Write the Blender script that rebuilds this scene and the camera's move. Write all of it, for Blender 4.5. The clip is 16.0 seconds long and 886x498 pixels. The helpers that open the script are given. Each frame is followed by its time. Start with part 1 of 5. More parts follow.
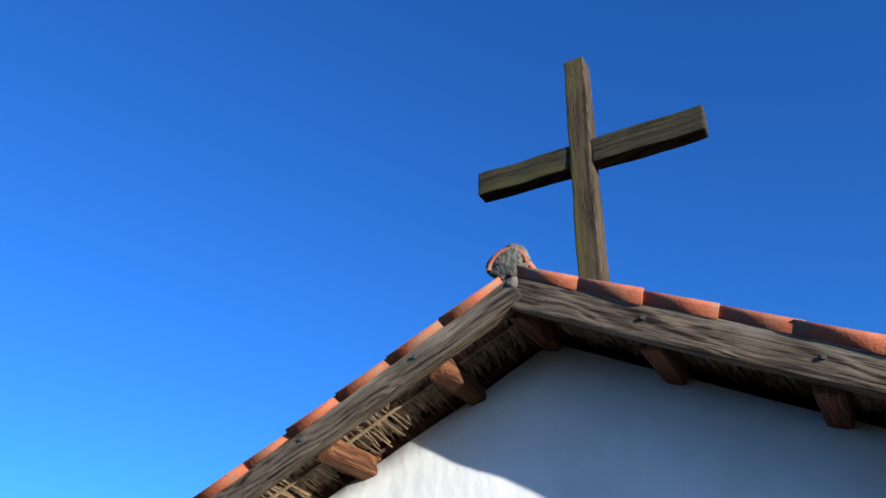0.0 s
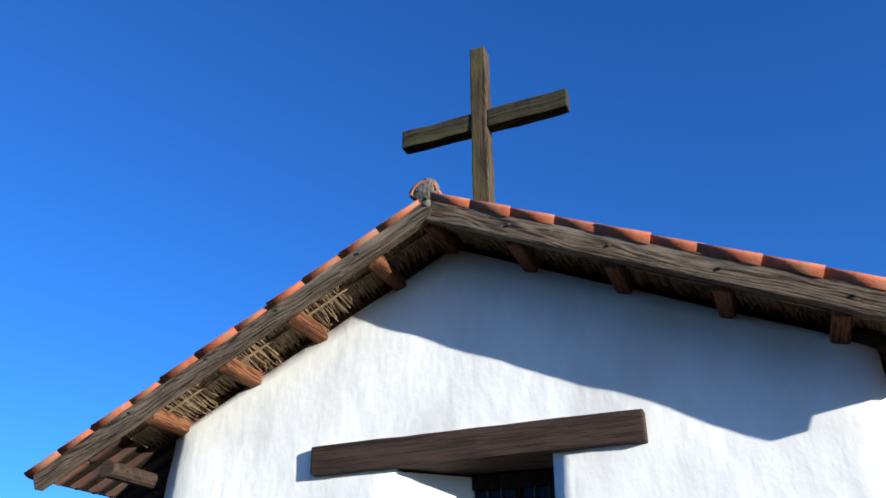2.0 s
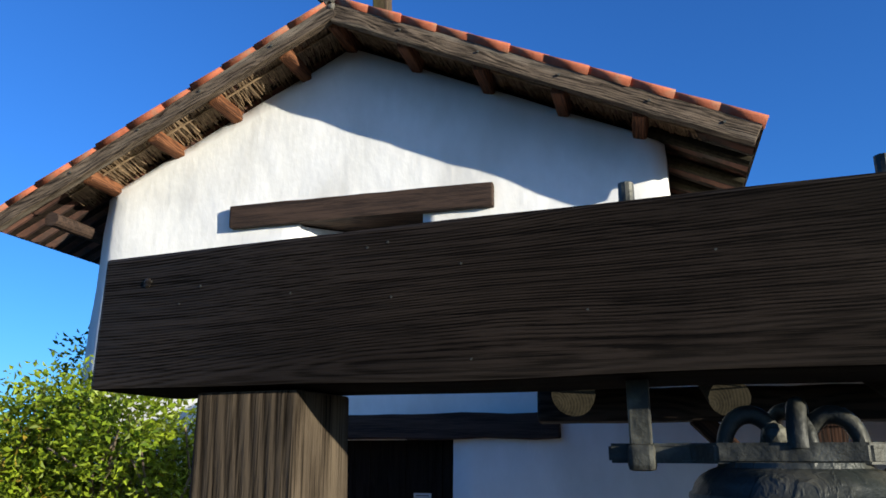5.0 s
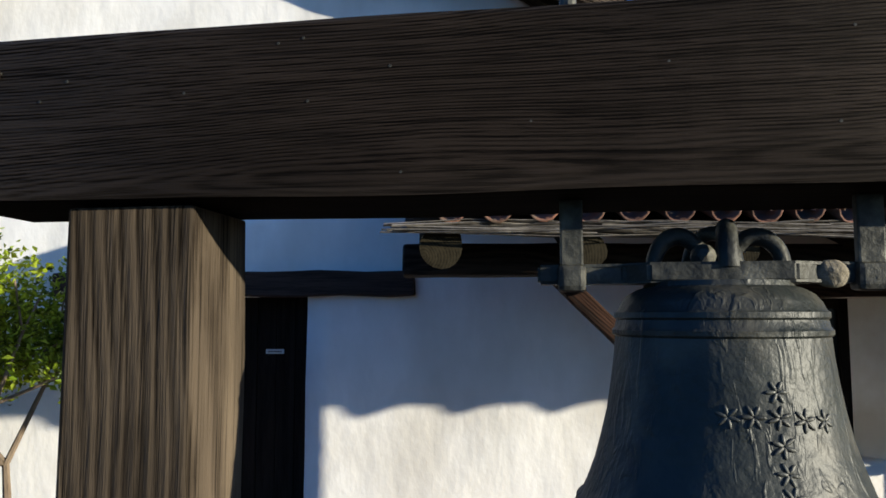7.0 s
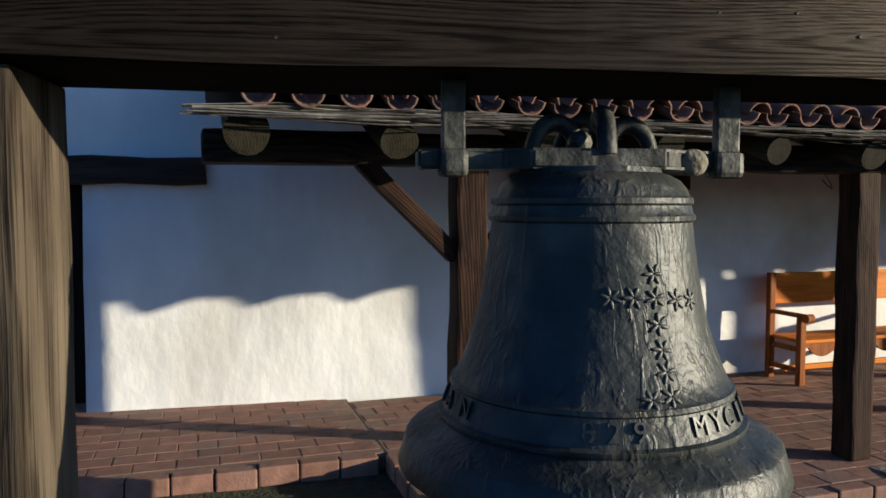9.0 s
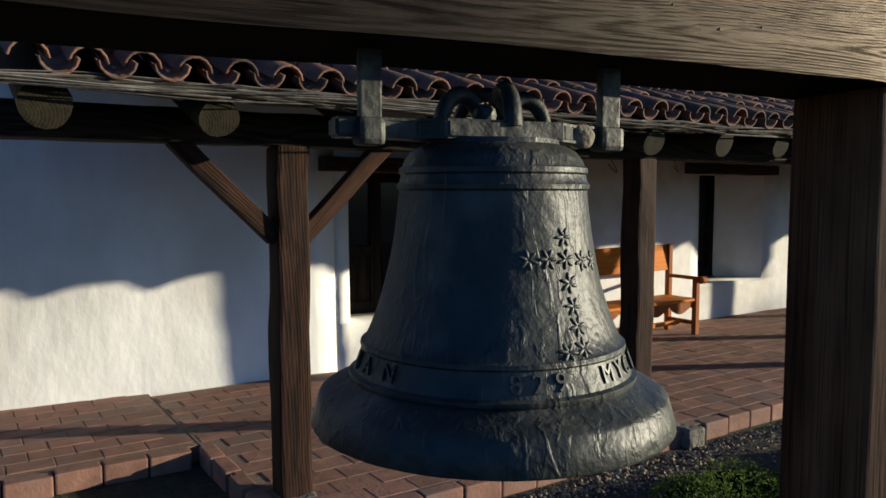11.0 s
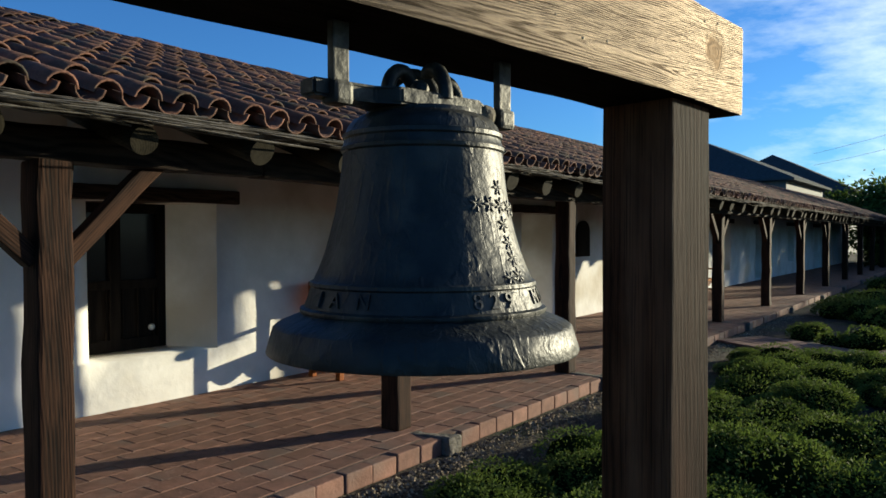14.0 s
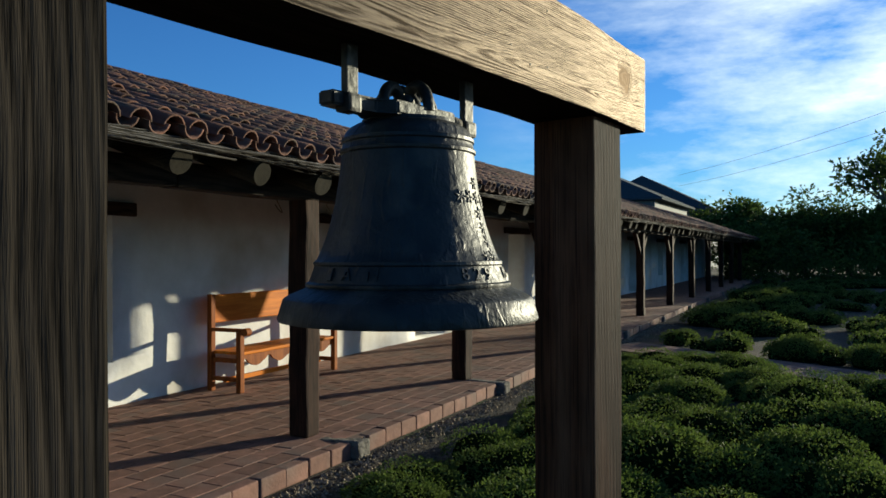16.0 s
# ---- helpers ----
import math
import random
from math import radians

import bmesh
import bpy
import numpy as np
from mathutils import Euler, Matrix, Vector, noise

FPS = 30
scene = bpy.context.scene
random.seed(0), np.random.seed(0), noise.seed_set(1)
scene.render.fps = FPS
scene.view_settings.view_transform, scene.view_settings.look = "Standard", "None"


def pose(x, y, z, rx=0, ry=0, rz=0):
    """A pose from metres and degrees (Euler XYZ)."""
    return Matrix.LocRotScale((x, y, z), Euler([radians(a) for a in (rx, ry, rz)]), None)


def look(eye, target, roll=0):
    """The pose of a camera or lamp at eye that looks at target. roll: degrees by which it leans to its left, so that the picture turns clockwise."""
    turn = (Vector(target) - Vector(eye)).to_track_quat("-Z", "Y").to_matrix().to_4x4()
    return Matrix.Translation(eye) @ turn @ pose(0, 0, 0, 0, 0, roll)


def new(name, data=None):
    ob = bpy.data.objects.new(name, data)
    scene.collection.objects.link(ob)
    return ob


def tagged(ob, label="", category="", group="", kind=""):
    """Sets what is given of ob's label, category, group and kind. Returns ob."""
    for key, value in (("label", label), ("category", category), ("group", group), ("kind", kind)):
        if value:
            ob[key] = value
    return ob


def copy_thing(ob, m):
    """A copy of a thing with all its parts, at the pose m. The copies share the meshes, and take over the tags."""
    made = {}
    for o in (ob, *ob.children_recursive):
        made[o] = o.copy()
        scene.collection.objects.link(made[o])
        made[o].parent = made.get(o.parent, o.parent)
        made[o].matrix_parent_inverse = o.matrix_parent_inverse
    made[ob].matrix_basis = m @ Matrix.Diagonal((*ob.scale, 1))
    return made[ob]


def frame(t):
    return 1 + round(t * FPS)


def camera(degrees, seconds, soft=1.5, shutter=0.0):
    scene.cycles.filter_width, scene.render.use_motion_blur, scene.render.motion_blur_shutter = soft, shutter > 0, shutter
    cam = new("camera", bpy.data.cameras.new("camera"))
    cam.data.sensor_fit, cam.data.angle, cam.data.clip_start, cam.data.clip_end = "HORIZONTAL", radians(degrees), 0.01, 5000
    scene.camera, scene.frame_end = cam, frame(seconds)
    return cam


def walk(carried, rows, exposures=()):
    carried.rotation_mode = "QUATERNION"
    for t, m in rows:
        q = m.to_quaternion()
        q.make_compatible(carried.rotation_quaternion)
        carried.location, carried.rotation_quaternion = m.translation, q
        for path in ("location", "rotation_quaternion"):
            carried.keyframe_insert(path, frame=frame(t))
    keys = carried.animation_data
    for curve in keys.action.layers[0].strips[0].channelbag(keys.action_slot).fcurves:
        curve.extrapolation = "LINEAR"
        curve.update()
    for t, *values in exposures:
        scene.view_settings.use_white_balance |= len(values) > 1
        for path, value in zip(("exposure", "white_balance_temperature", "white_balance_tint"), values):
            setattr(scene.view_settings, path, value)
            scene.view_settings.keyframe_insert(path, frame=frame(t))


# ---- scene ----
cam = camera(60.7, 16.0, soft=1.6)
# seconds, place, yaw, pitch, roll
PATH = [
    (0.0, 0.898, 5.633, 4.281, 24.68, 31.05, -1.93),
    (0.5, 1.111, 5.245, 3.913, 23.15, 30.89, -1.22),
    (1.0, 1.349, 4.818, 3.481, 22.24, 30.63, -0.55),
    (1.5, 1.441, 4.387, 3.126, 20.15, 29.91, -0.37),
    (2.0, 1.473, 3.927, 2.797, 17.98, 28.72, -0.01),
    (2.5, 1.628, 3.423, 2.473, 16.82, 26.88, -0.06),
    (3.0, 1.893, 2.935, 2.081, 16.32, 25.33, -0.41),
    (3.2, 1.967, 2.672, 2.018, 15.98, 23.88, 0.01),
    (5.3, 1.935, 2.610, 1.851, 8.76, 13.83, -0.10),
    (5.5, 1.922, 2.621, 1.841, 7.88, 12.95, -0.08),
    (6.0, 1.890, 2.661, 1.825, 5.40, 10.34, 0.01),
    (6.5, 1.853, 2.693, 1.812, 2.03, 7.75, 0.02),
    (7.0, 1.819, 2.719, 1.804, -1.69, 4.98, 0.10),
    (7.5, 1.789, 2.744, 1.800, -5.61, 2.20, -0.01),
    (8.0, 1.759, 2.768, 1.797, -9.56, -0.01, 0.01),
    (8.5, 1.730, 2.785, 1.797, -13.64, -1.79, -0.03),
    (9.0, 1.702, 2.801, 1.797, -17.84, -3.28, 0.01),
    (11.5, 1.488, 2.872, 1.757, -37.23, -4.30, -0.04),
    (12.0, 1.435, 2.893, 1.735, -40.95, -4.13, 0.02),
    (12.5, 1.373, 2.909, 1.713, -44.57, -3.54, 0.12),
    (13.0, 1.304, 2.921, 1.687, -48.05, -2.67, 0.03),
    (13.5, 1.233, 2.938, 1.660, -51.39, -1.77, 0.03),
    (14.0, 1.155, 2.959, 1.631, -54.55, -1.05, 0.07),
    (14.5, 1.072, 2.975, 1.602, -57.38, -0.53, 0.13),
    (15.0, 0.984, 2.984, 1.583, -59.74, -0.19, 0.14),
    (15.5, 0.897, 2.985, 1.572, -61.66, 0.05, 0.20),
    (16.0, 0.822, 2.980, 1.569, -63.35, 0.26, 0.22),
]
walk(cam, [(t, pose(x, y, z, 90 + pitch, roll, yaw)) for t, x, y, z, yaw, pitch, roll in PATH],
     exposures=[(0.0, 1.0, 5800, 7), (1.5, 1.0, 5880, 7), (3.2, 0.96, 6000, 7), (5.5, 0.98, 6400, 6), (7.0, 0.92, 6500, 6), (9.0, 0.88, 6700, 6), (12.0, 0.68, 6950, 3), (14.0, 0.76, 7150, 0), (15.5, 0.78, 7000, -1), (16.0, 0.56, 6850, -2)])

# ---- world and light ----
SUN_DIR = Vector((2.01, -1.0, 0.0)).normalized() * math.cos(radians(9.0)) + Vector((0, 0, math.sin(radians(9.0))))
world = bpy.data.worlds.new("sky_world")
scene.world = world
world.use_nodes = True
wn, wl = world.node_tree.nodes, world.node_tree.links
wn.clear()
sky = wn.new("ShaderNodeTexSky")
sky.sky_type = "NISHITA"
sky.sun_disc = False
sky.sun_elevation = radians(9.0)
sky.sun_rotation = math.atan2(SUN_DIR.x, SUN_DIR.y)
sky.air_density, sky.dust_density, sky.ozone_density = 1.0, 0.25, 3.5
coord = wn.new("ShaderNodeTexCoord")
wmap = wn.new("ShaderNodeMapping")
wmap.inputs["Scale"].default_value = (1.0, 1.7, 5.5)
wmap.inputs["Rotation"].default_value = (0.12, 0.0, 0.5)
cirrus = wn.new("ShaderNodeTexNoise")
cirrus.inputs["Scale"].default_value = 2.2
cirrus.inputs["Detail"].default_value = 7.0
cirrus.inputs["Roughness"].default_value = 0.62
ramp = wn.new("ShaderNodeValToRGB")
ramp.color_ramp.elements[0].position, ramp.color_ramp.elements[1].position = 0.38, 0.72
toward = wn.new("ShaderNodeVectorMath")
toward.operation = "DOT_PRODUCT"
toward.inputs[1].default_value = SUN_DIR
veil = wn.new("ShaderNodeMapRange")
veil.inputs["From Min"].default_value, veil.inputs["From Max"].default_value = 0.64, 0.95
cover = wn.new("ShaderNodeMath")
cover.operation = "MULTIPLY"
tint = wn.new("ShaderNodeMix")
tint.data_type = "RGBA"
tint.inputs["B"].default_value = (12.0, 12.5, 12.8, 1)
cool = wn.new("ShaderNodeMix")
cool.data_type, cool.blend_type = "RGBA", "MULTIPLY"
cool.inputs["Factor"].default_value = 1.0
cool.inputs["B"].default_value = (0.45, 0.86, 1.5, 1)
back = wn.new("ShaderNodeBackground")
back.inputs["Strength"].default_value = 0.089
wout = wn.new("ShaderNodeOutputWorld")
wl.new(coord.outputs["Generated"], wmap.inputs["Vector"])
wl.new(wmap.outputs["Vector"], cirrus.inputs["Vector"])
wl.new(cirrus.outputs["Fac"], ramp.inputs["Fac"])
wl.new(coord.outputs["Generated"], toward.inputs[0])
wl.new(toward.outputs["Value"], veil.inputs["Value"])
wl.new(ramp.outputs["Color"], cover.inputs[0])
wl.new(veil.outputs["Result"], cover.inputs[1])
wl.new(sky.outputs["Color"], cool.inputs["A"])
wl.new(cool.outputs["Result"], tint.inputs["A"])
wl.new(cover.outputs["Value"], tint.inputs["Factor"])
wl.new(tint.outputs["Result"], back.inputs["Color"])
wl.new(back.outputs["Background"], wout.inputs["Surface"])

sun = new("sun", bpy.data.lights.new("sun", "SUN"))
sun.data.energy, sun.data.angle, sun.data.color = 5.0, radians(0.6), (1.0, 0.9, 0.74)
sun.matrix_world = look((20, -10, 20), Vector((20, -10, 20)) - SUN_DIR)


# ---- materials ----
def material(name, colors, scale=(1, 1, 1), noise_scale=6.0, rough=0.85, bump=0.2, bump_scale=40.0, metal=0.0,
             stain=None, stain_scale=1.2, per_object=0.0, per_island=0.0, spec=0.3, detail=6.0, bump_distance=0.01, thin=0.0):
    """Two-colour grain, a coarse stain over it, fine relief; object coordinates in metres."""
    m = bpy.data.materials.new(name)
    m.use_nodes = True
    n, l = m.node_tree.nodes, m.node_tree.links
    b = n["Principled BSDF"]
    tc = n.new("ShaderNodeTexCoord")
    mp = n.new("ShaderNodeMapping")
    mp.inputs["Scale"].default_value = scale
    l.new(tc.outputs["Object"], mp.inputs["Vector"])
    info = n.new("ShaderNodeObjectInfo")
    if per_object:
        add = n.new("ShaderNodeVectorMath")
        add.operation = "MULTIPLY_ADD"
        add.inputs[0].default_value = (7.3, 3.1, 5.7)
        l.new(info.outputs["Random"], add.inputs[1])
        l.new(mp.outputs["Vector"], add.inputs[2])
        vec = add.outputs["Vector"]
    else:
        vec = mp.outputs["Vector"]
    g = n.new("ShaderNodeTexNoise")
    g.inputs["Scale"].default_value, g.inputs["Detail"].default_value, g.inputs["Roughness"].default_value = noise_scale, detail, 0.62
    l.new(vec, g.inputs["Vector"])
    r = n.new("ShaderNodeValToRGB")
    r.color_ramp.elements[0].position, r.color_ramp.elements[1].position = 0.3, 0.7
    r.color_ramp.elements[0].color, r.color_ramp.elements[1].color = (*colors[0], 1), (*colors[1], 1)
    l.new(g.outputs["Fac"], r.inputs["Fac"])
    col = r.outputs["Color"]
    if stain:
        s = n.new("ShaderNodeTexNoise")
        s.inputs["Scale"].default_value, s.inputs["Detail"].default_value = stain_scale, 5.0
        l.new(vec, s.inputs["Vector"])
        sr = n.new("ShaderNodeValToRGB")
        sr.color_ramp.elements[0].position, sr.color_ramp.elements[1].position = 0.5, 0.68
        l.new(s.outputs["Fac"], sr.inputs["Fac"])
        mx = n.new("ShaderNodeMix")
        mx.data_type = "RGBA"
        l.new(sr.outputs["Color"], mx.inputs["Factor"])
        l.new(col, mx.inputs["A"])
        mx.inputs["B"].default_value = (*stain, 1)
        col = mx.outputs["Result"]
    amount = per_object or per_island
    if amount:
        src = info.outputs["Random"]
        if per_island:
            geo = n.new("ShaderNodeNewGeometry")
            src = geo.outputs["Random Per Island"]
        mr = n.new("ShaderNodeMapRange")
        mr.inputs["To Min"].default_value, mr.inputs["To Max"].default_value = 1 - amount, 1 + amount
        l.new(src, mr.inputs["Value"])
        hs = n.new("ShaderNodeHueSaturation")
        l.new(mr.outputs["Result"], hs.inputs["Value"])
        l.new(col, hs.inputs["Color"])
        col = hs.outputs["Color"]
    l.new(col, b.inputs["Base Color"])
    b.inputs["Roughness"].default_value, b.inputs["Metallic"].default_value = rough, metal
    b.inputs["Specular IOR Level"].default_value = spec
    if bump:
        f = n.new("ShaderNodeTexNoise")
        f.inputs["Scale"].default_value, f.inputs["Detail"].default_value = bump_scale, 5.0
        l.new(vec, f.inputs["Vector"])
        bp = n.new("ShaderNodeBump")
        bp.inputs["Strength"].default_value, bp.inputs["Distance"].default_value = bump, bump_distance
        l.new(f.outputs["Fac"], bp.inputs["Height"])
        l.new(bp.outputs["Normal"], b.inputs["Normal"])
    if thin:
        # leaves let some light through
        tr = n.new("ShaderNodeBsdfTranslucent")
        l.new(col, tr.inputs["Color"])
        ms = n.new("ShaderNodeMixShader")
        ms.inputs["Fac"].default_value = thin
        l.new(b.outputs["BSDF"], ms.inputs[1])
        l.new(tr.outputs["BSDF"], ms.inputs[2])
        l.new(ms.outputs["Shader"], n["Material Output"].inputs["Surface"])
    return m


def wood(name, dark, light, axis, rough=0.8, bump=0.6, rings=26.0, stain=None, spec=0.25, stretch=0.05, wear=None, knot=None, ring=1.0, sheen=None, pith=(0.03, -0.03), contrast=0.16, diffuse=0.0, figure=0.26, waver=0.06, cracks=0.0):
    """Sawn timber: long fibres along the axis, wavy growth rings, worn pale patches."""
    m = bpy.data.materials.new(name)
    m.use_nodes = True
    n, l = m.node_tree.nodes, m.node_tree.links
    b = n["Principled BSDF"]
    tc = n.new("ShaderNodeTexCoord")
    info = n.new("ShaderNodeObjectInfo")
    add = n.new("ShaderNodeVectorMath")
    add.operation = "MULTIPLY_ADD"
    add.inputs[0].default_value = (3.3, 5.1, 2.7)
    l.new(info.outputs["Random"], add.inputs[1])
    l.new(tc.outputs["Object"], add.inputs[2])
    mp = n.new("ShaderNodeMapping")
    sc = [1.0, 1.0, 1.0]
    sc[axis] = stretch
    mp.inputs["Scale"].default_value = sc
    l.new(add.outputs["Vector"], mp.inputs["Vector"])
    warp = n.new("ShaderNodeTexNoise")
    warp.inputs["Scale"].default_value, warp.inputs["Detail"].default_value = 4.0, 1.5
    mw = n.new("ShaderNodeMapping")
    mw.inputs["Scale"].default_value = [0.35 if i == axis else 1.0 for i in range(3)]
    l.new(add.outputs["Vector"], mw.inputs["Vector"])
    l.new(mw.outputs["Vector"], warp.inputs["Vector"])
    mixv = n.new("ShaderNodeMix")
    mixv.data_type = "VECTOR"
    mixv.inputs["Factor"].default_value = 0.03
    l.new(mp.outputs["Vector"], mixv.inputs["A"])
    l.new(warp.outputs["Color"], mixv.inputs["B"])
    wv = n.new("ShaderNodeTexNoise")
    wv.inputs["Scale"].default_value, wv.inputs["Detail"].default_value, wv.inputs["Roughness"].default_value = rings, 4.0, 0.55
    l.new(mixv.outputs["Result"], wv.inputs["Vector"])
    fine = n.new("ShaderNodeTexNoise")
    fine.inputs["Scale"].default_value, fine.inputs["Detail"].default_value = rings * 4, 4.0
    l.new(mixv.outputs["Result"], fine.inputs["Vector"])
    # growth rings about a pith that lies outside the sawn piece
    off = n.new("ShaderNodeVectorMath")
    off.operation = "ADD"
    off.inputs[1].default_value = [0.0 if i == axis else pith[min(i, 1)] for i in range(3)]
    lean = n.new("ShaderNodeMapping")
    lean.inputs["Rotation"].default_value = [0.0 if i == axis else 0.03 for i in range(3)]
    nudge = n.new("ShaderNodeVectorMath")
    nudge.operation = "MULTIPLY_ADD"
    nudge.inputs[0].default_value = [0.6 if i == axis else 0.05 for i in range(3)]
    l.new(info.outputs["Random"], nudge.inputs[1])
    l.new(tc.outputs["Object"], nudge.inputs[2])
    l.new(nudge.outputs["Vector"], lean.inputs["Vector"])
    sway = n.new("ShaderNodeMix")
    sway.data_type = "VECTOR"
    sway.inputs["Factor"].default_value = waver
    l.new(lean.outputs["Vector"], sway.inputs["A"])
    l.new(warp.outputs["Color"], sway.inputs["B"])
    l.new(sway.outputs["Result"], off.inputs[0])
    wave = n.new("ShaderNodeTexWave")
    wave.wave_type, wave.rings_direction = "RINGS", "XYZ"[axis]
    wave.inputs["Scale"].default_value, wave.inputs["Distortion"].default_value = 24.0 * ring, 0.4
    wave.inputs["Detail"].default_value, wave.inputs["Detail Scale"].default_value = 2.0, 2.0
    l.new(off.outputs["Vector"], wave.inputs["Vector"])
    grain = n.new("ShaderNodeMath")
    grain.operation = "MULTIPLY_ADD"
    grain.inputs[1].default_value = figure
    l.new(wave.outputs["Fac"], grain.inputs[0])
    l.new(wv.outputs["Fac"], grain.inputs[2])
    av = n.new("ShaderNodeMath")
    av.operation = "MULTIPLY_ADD"
    av.inputs[1].default_value = 0.5
    l.new(fine.outputs["Fac"], av.inputs[0])
    l.new(grain.outputs["Value"], av.inputs[2])
    r = n.new("ShaderNodeValToRGB")
    mid = 0.73 + figure / 2
    r.color_ramp.elements[0].position, r.color_ramp.elements[1].position = mid - contrast, mid + contrast
    r.color_ramp.elements[0].color, r.color_ramp.elements[1].color = (*dark, 1), (*light, 1)
    level = av.outputs["Value"]
    if knot:
        # a dark knot: rings about a point of the face, fading into the straight grain
        dv = n.new("ShaderNodeVectorMath")
        dv.operation = "SUBTRACT"
        dv.inputs[1].default_value = [c + 0.0375 for c in knot]
        l.new(tc.outputs["Object"], dv.inputs[0])
        dn = n.new("ShaderNodeVectorMath")
        dn.operation = "MULTIPLY_ADD"
        dn.inputs[1].default_value = (0.075, 0.075, 0.075)
        swirl = n.new("ShaderNodeTexNoise")
        swirl.inputs["Scale"].default_value, swirl.inputs["Detail"].default_value = 22.0, 4.0
        l.new(tc.outputs["Object"], swirl.inputs["Vector"])
        l.new(swirl.outputs["Color"], dn.inputs[0])
        l.new(dv.outputs["Vector"], dn.inputs[2])
        ds = n.new("ShaderNodeVectorMath")
        ds.operation = "LENGTH"
        l.new(dn.outputs["Vector"], ds.inputs[0])
        sn = n.new("ShaderNodeMath")
        sn.operation = "MULTIPLY"
        sn.inputs[1].default_value = 330.0
        l.new(ds.outputs["Value"], sn.inputs[0])
        si = n.new("ShaderNodeMath")
        si.operation = "SINE"
        l.new(sn.outputs["Value"], si.inputs[0])
        sl = n.new("ShaderNodeMath")
        sl.operation = "MULTIPLY_ADD"
        sl.inputs[1].default_value, sl.inputs[2].default_value = 0.1, 0.6
        l.new(si.outputs["Value"], sl.inputs[0])
        kw = n.new("ShaderNodeMapRange")
        kw.interpolation_type = "SMOOTHSTEP"
        kw.inputs["From Min"].default_value, kw.inputs["From Max"].default_value = 0.026, 0.07
        kw.inputs["To Min"].default_value, kw.inputs["To Max"].default_value = 1.0, 0.0
        l.new(ds.outputs["Value"], kw.inputs["Value"])
        km = n.new("ShaderNodeMix")
        l.new(kw.outputs["Result"], km.inputs["Factor"])
        l.new(level, km.inputs["A"])
        l.new(sl.outputs["Value"], km.inputs["B"])
        level = km.outputs["Result"]
    l.new(level, r.inputs["Fac"])
    col = r.outputs["Color"]
    if wear or stain:
        s = n.new("ShaderNodeTexNoise")
        s.inputs["Scale"].default_value, s.inputs["Detail"].default_value = 7.0, 6.0
        l.new(mixv.outputs["Result"], s.inputs["Vector"])
        sr = n.new("ShaderNodeValToRGB")
        sr.color_ramp.elements[0].position, sr.color_ramp.elements[1].position = 0.52, 0.72
        l.new(s.outputs["Fac"], sr.inputs["Fac"])
        mx = n.new("ShaderNodeMix")
        mx.data_type = "RGBA"
        mx.inputs["B"].default_value = (*(wear or stain), 1)
        l.new(sr.outputs["Color"], mx.inputs["Factor"])
        l.new(col, mx.inputs["A"])
        col = mx.outputs["Result"]
    if cracks:
        # thin dark drying cracks along the grain, and broad uneven greying
        mc = n.new("ShaderNodeMapping")
        mc.inputs["Scale"].default_value = [0.012 if i == axis else 1.0 for i in range(3)]
        l.new(add.outputs["Vector"], mc.inputs["Vector"])
        ck = n.new("ShaderNodeTexNoise")
        ck.inputs["Scale"].default_value, ck.inputs["Detail"].default_value, ck.inputs["Distortion"].default_value = 230.0, 3.0, 0.2
        l.new(mc.outputs["Vector"], ck.inputs["Vector"])
        cr = n.new("ShaderNodeMapRange")
        cr.inputs["From Min"].default_value, cr.inputs["From Max"].default_value = 0.56, 0.64
        cr.inputs["To Min"].default_value, cr.inputs["To Max"].default_value = 1.0, 1.0 - cracks
        l.new(ck.outputs["Fac"], cr.inputs["Value"])
        bl = n.new("ShaderNodeTexNoise")
        bl.inputs["Scale"].default_value, bl.inputs["Detail"].default_value = 9.0, 5.0
        l.new(mw.outputs["Vector"], bl.inputs["Vector"])
        br = n.new("ShaderNodeMapRange")
        br.inputs["From Min"].default_value, br.inputs["From Max"].default_value = 0.3, 0.7
        br.inputs["To Min"].default_value, br.inputs["To Max"].default_value = 0.6, 1.45
        l.new(bl.outputs["Fac"], br.inputs["Value"])
        both = n.new("ShaderNodeMath")
        both.operation = "MULTIPLY"
        l.new(cr.outputs["Result"], both.inputs[0])
        l.new(br.outputs["Result"], both.inputs[1])
        hv = n.new("ShaderNodeHueSaturation")
        l.new(both.outputs["Value"], hv.inputs["Value"])
        l.new(col, hv.inputs["Color"])
        col = hv.outputs["Color"]
    l.new(col, b.inputs["Base Color"])
    b.inputs["Roughness"].default_value = rough
    b.inputs["Diffuse Roughness"].default_value = diffuse
    b.inputs["Specular IOR Level"].default_value = spec
    bp = n.new("ShaderNodeBump")
    bp.inputs["Strength"].default_value, bp.inputs["Distance"].default_value = bump, 0.005
    l.new(level, bp.inputs["Height"])
    l.new(bp.outputs["Normal"], b.inputs["Normal"])
    if sheen:
        # planed fibres gloss in raking light: weight, then the colour of the gloss
        gl = n.new("ShaderNodeBsdfGlossy")
        gl.inputs["Roughness"].default_value = 0.52
        gr = n.new("ShaderNodeMix")
        gr.data_type = "RGBA"
        gr.inputs["A"].default_value = (0.19, 0.125, 0.07, 1)
        gr.inputs["B"].default_value = (*sheen[1:], 1)
        gs = n.new("ShaderNodeMapRange")
        gs.inputs["From Min"].default_value, gs.inputs["From Max"].default_value = 0.68, 0.95
        l.new(level, gs.inputs["Value"])
        l.new(gs.outputs["Result"], gr.inputs["Factor"])
        l.new(gr.outputs["Result"], gl.inputs["Color"])
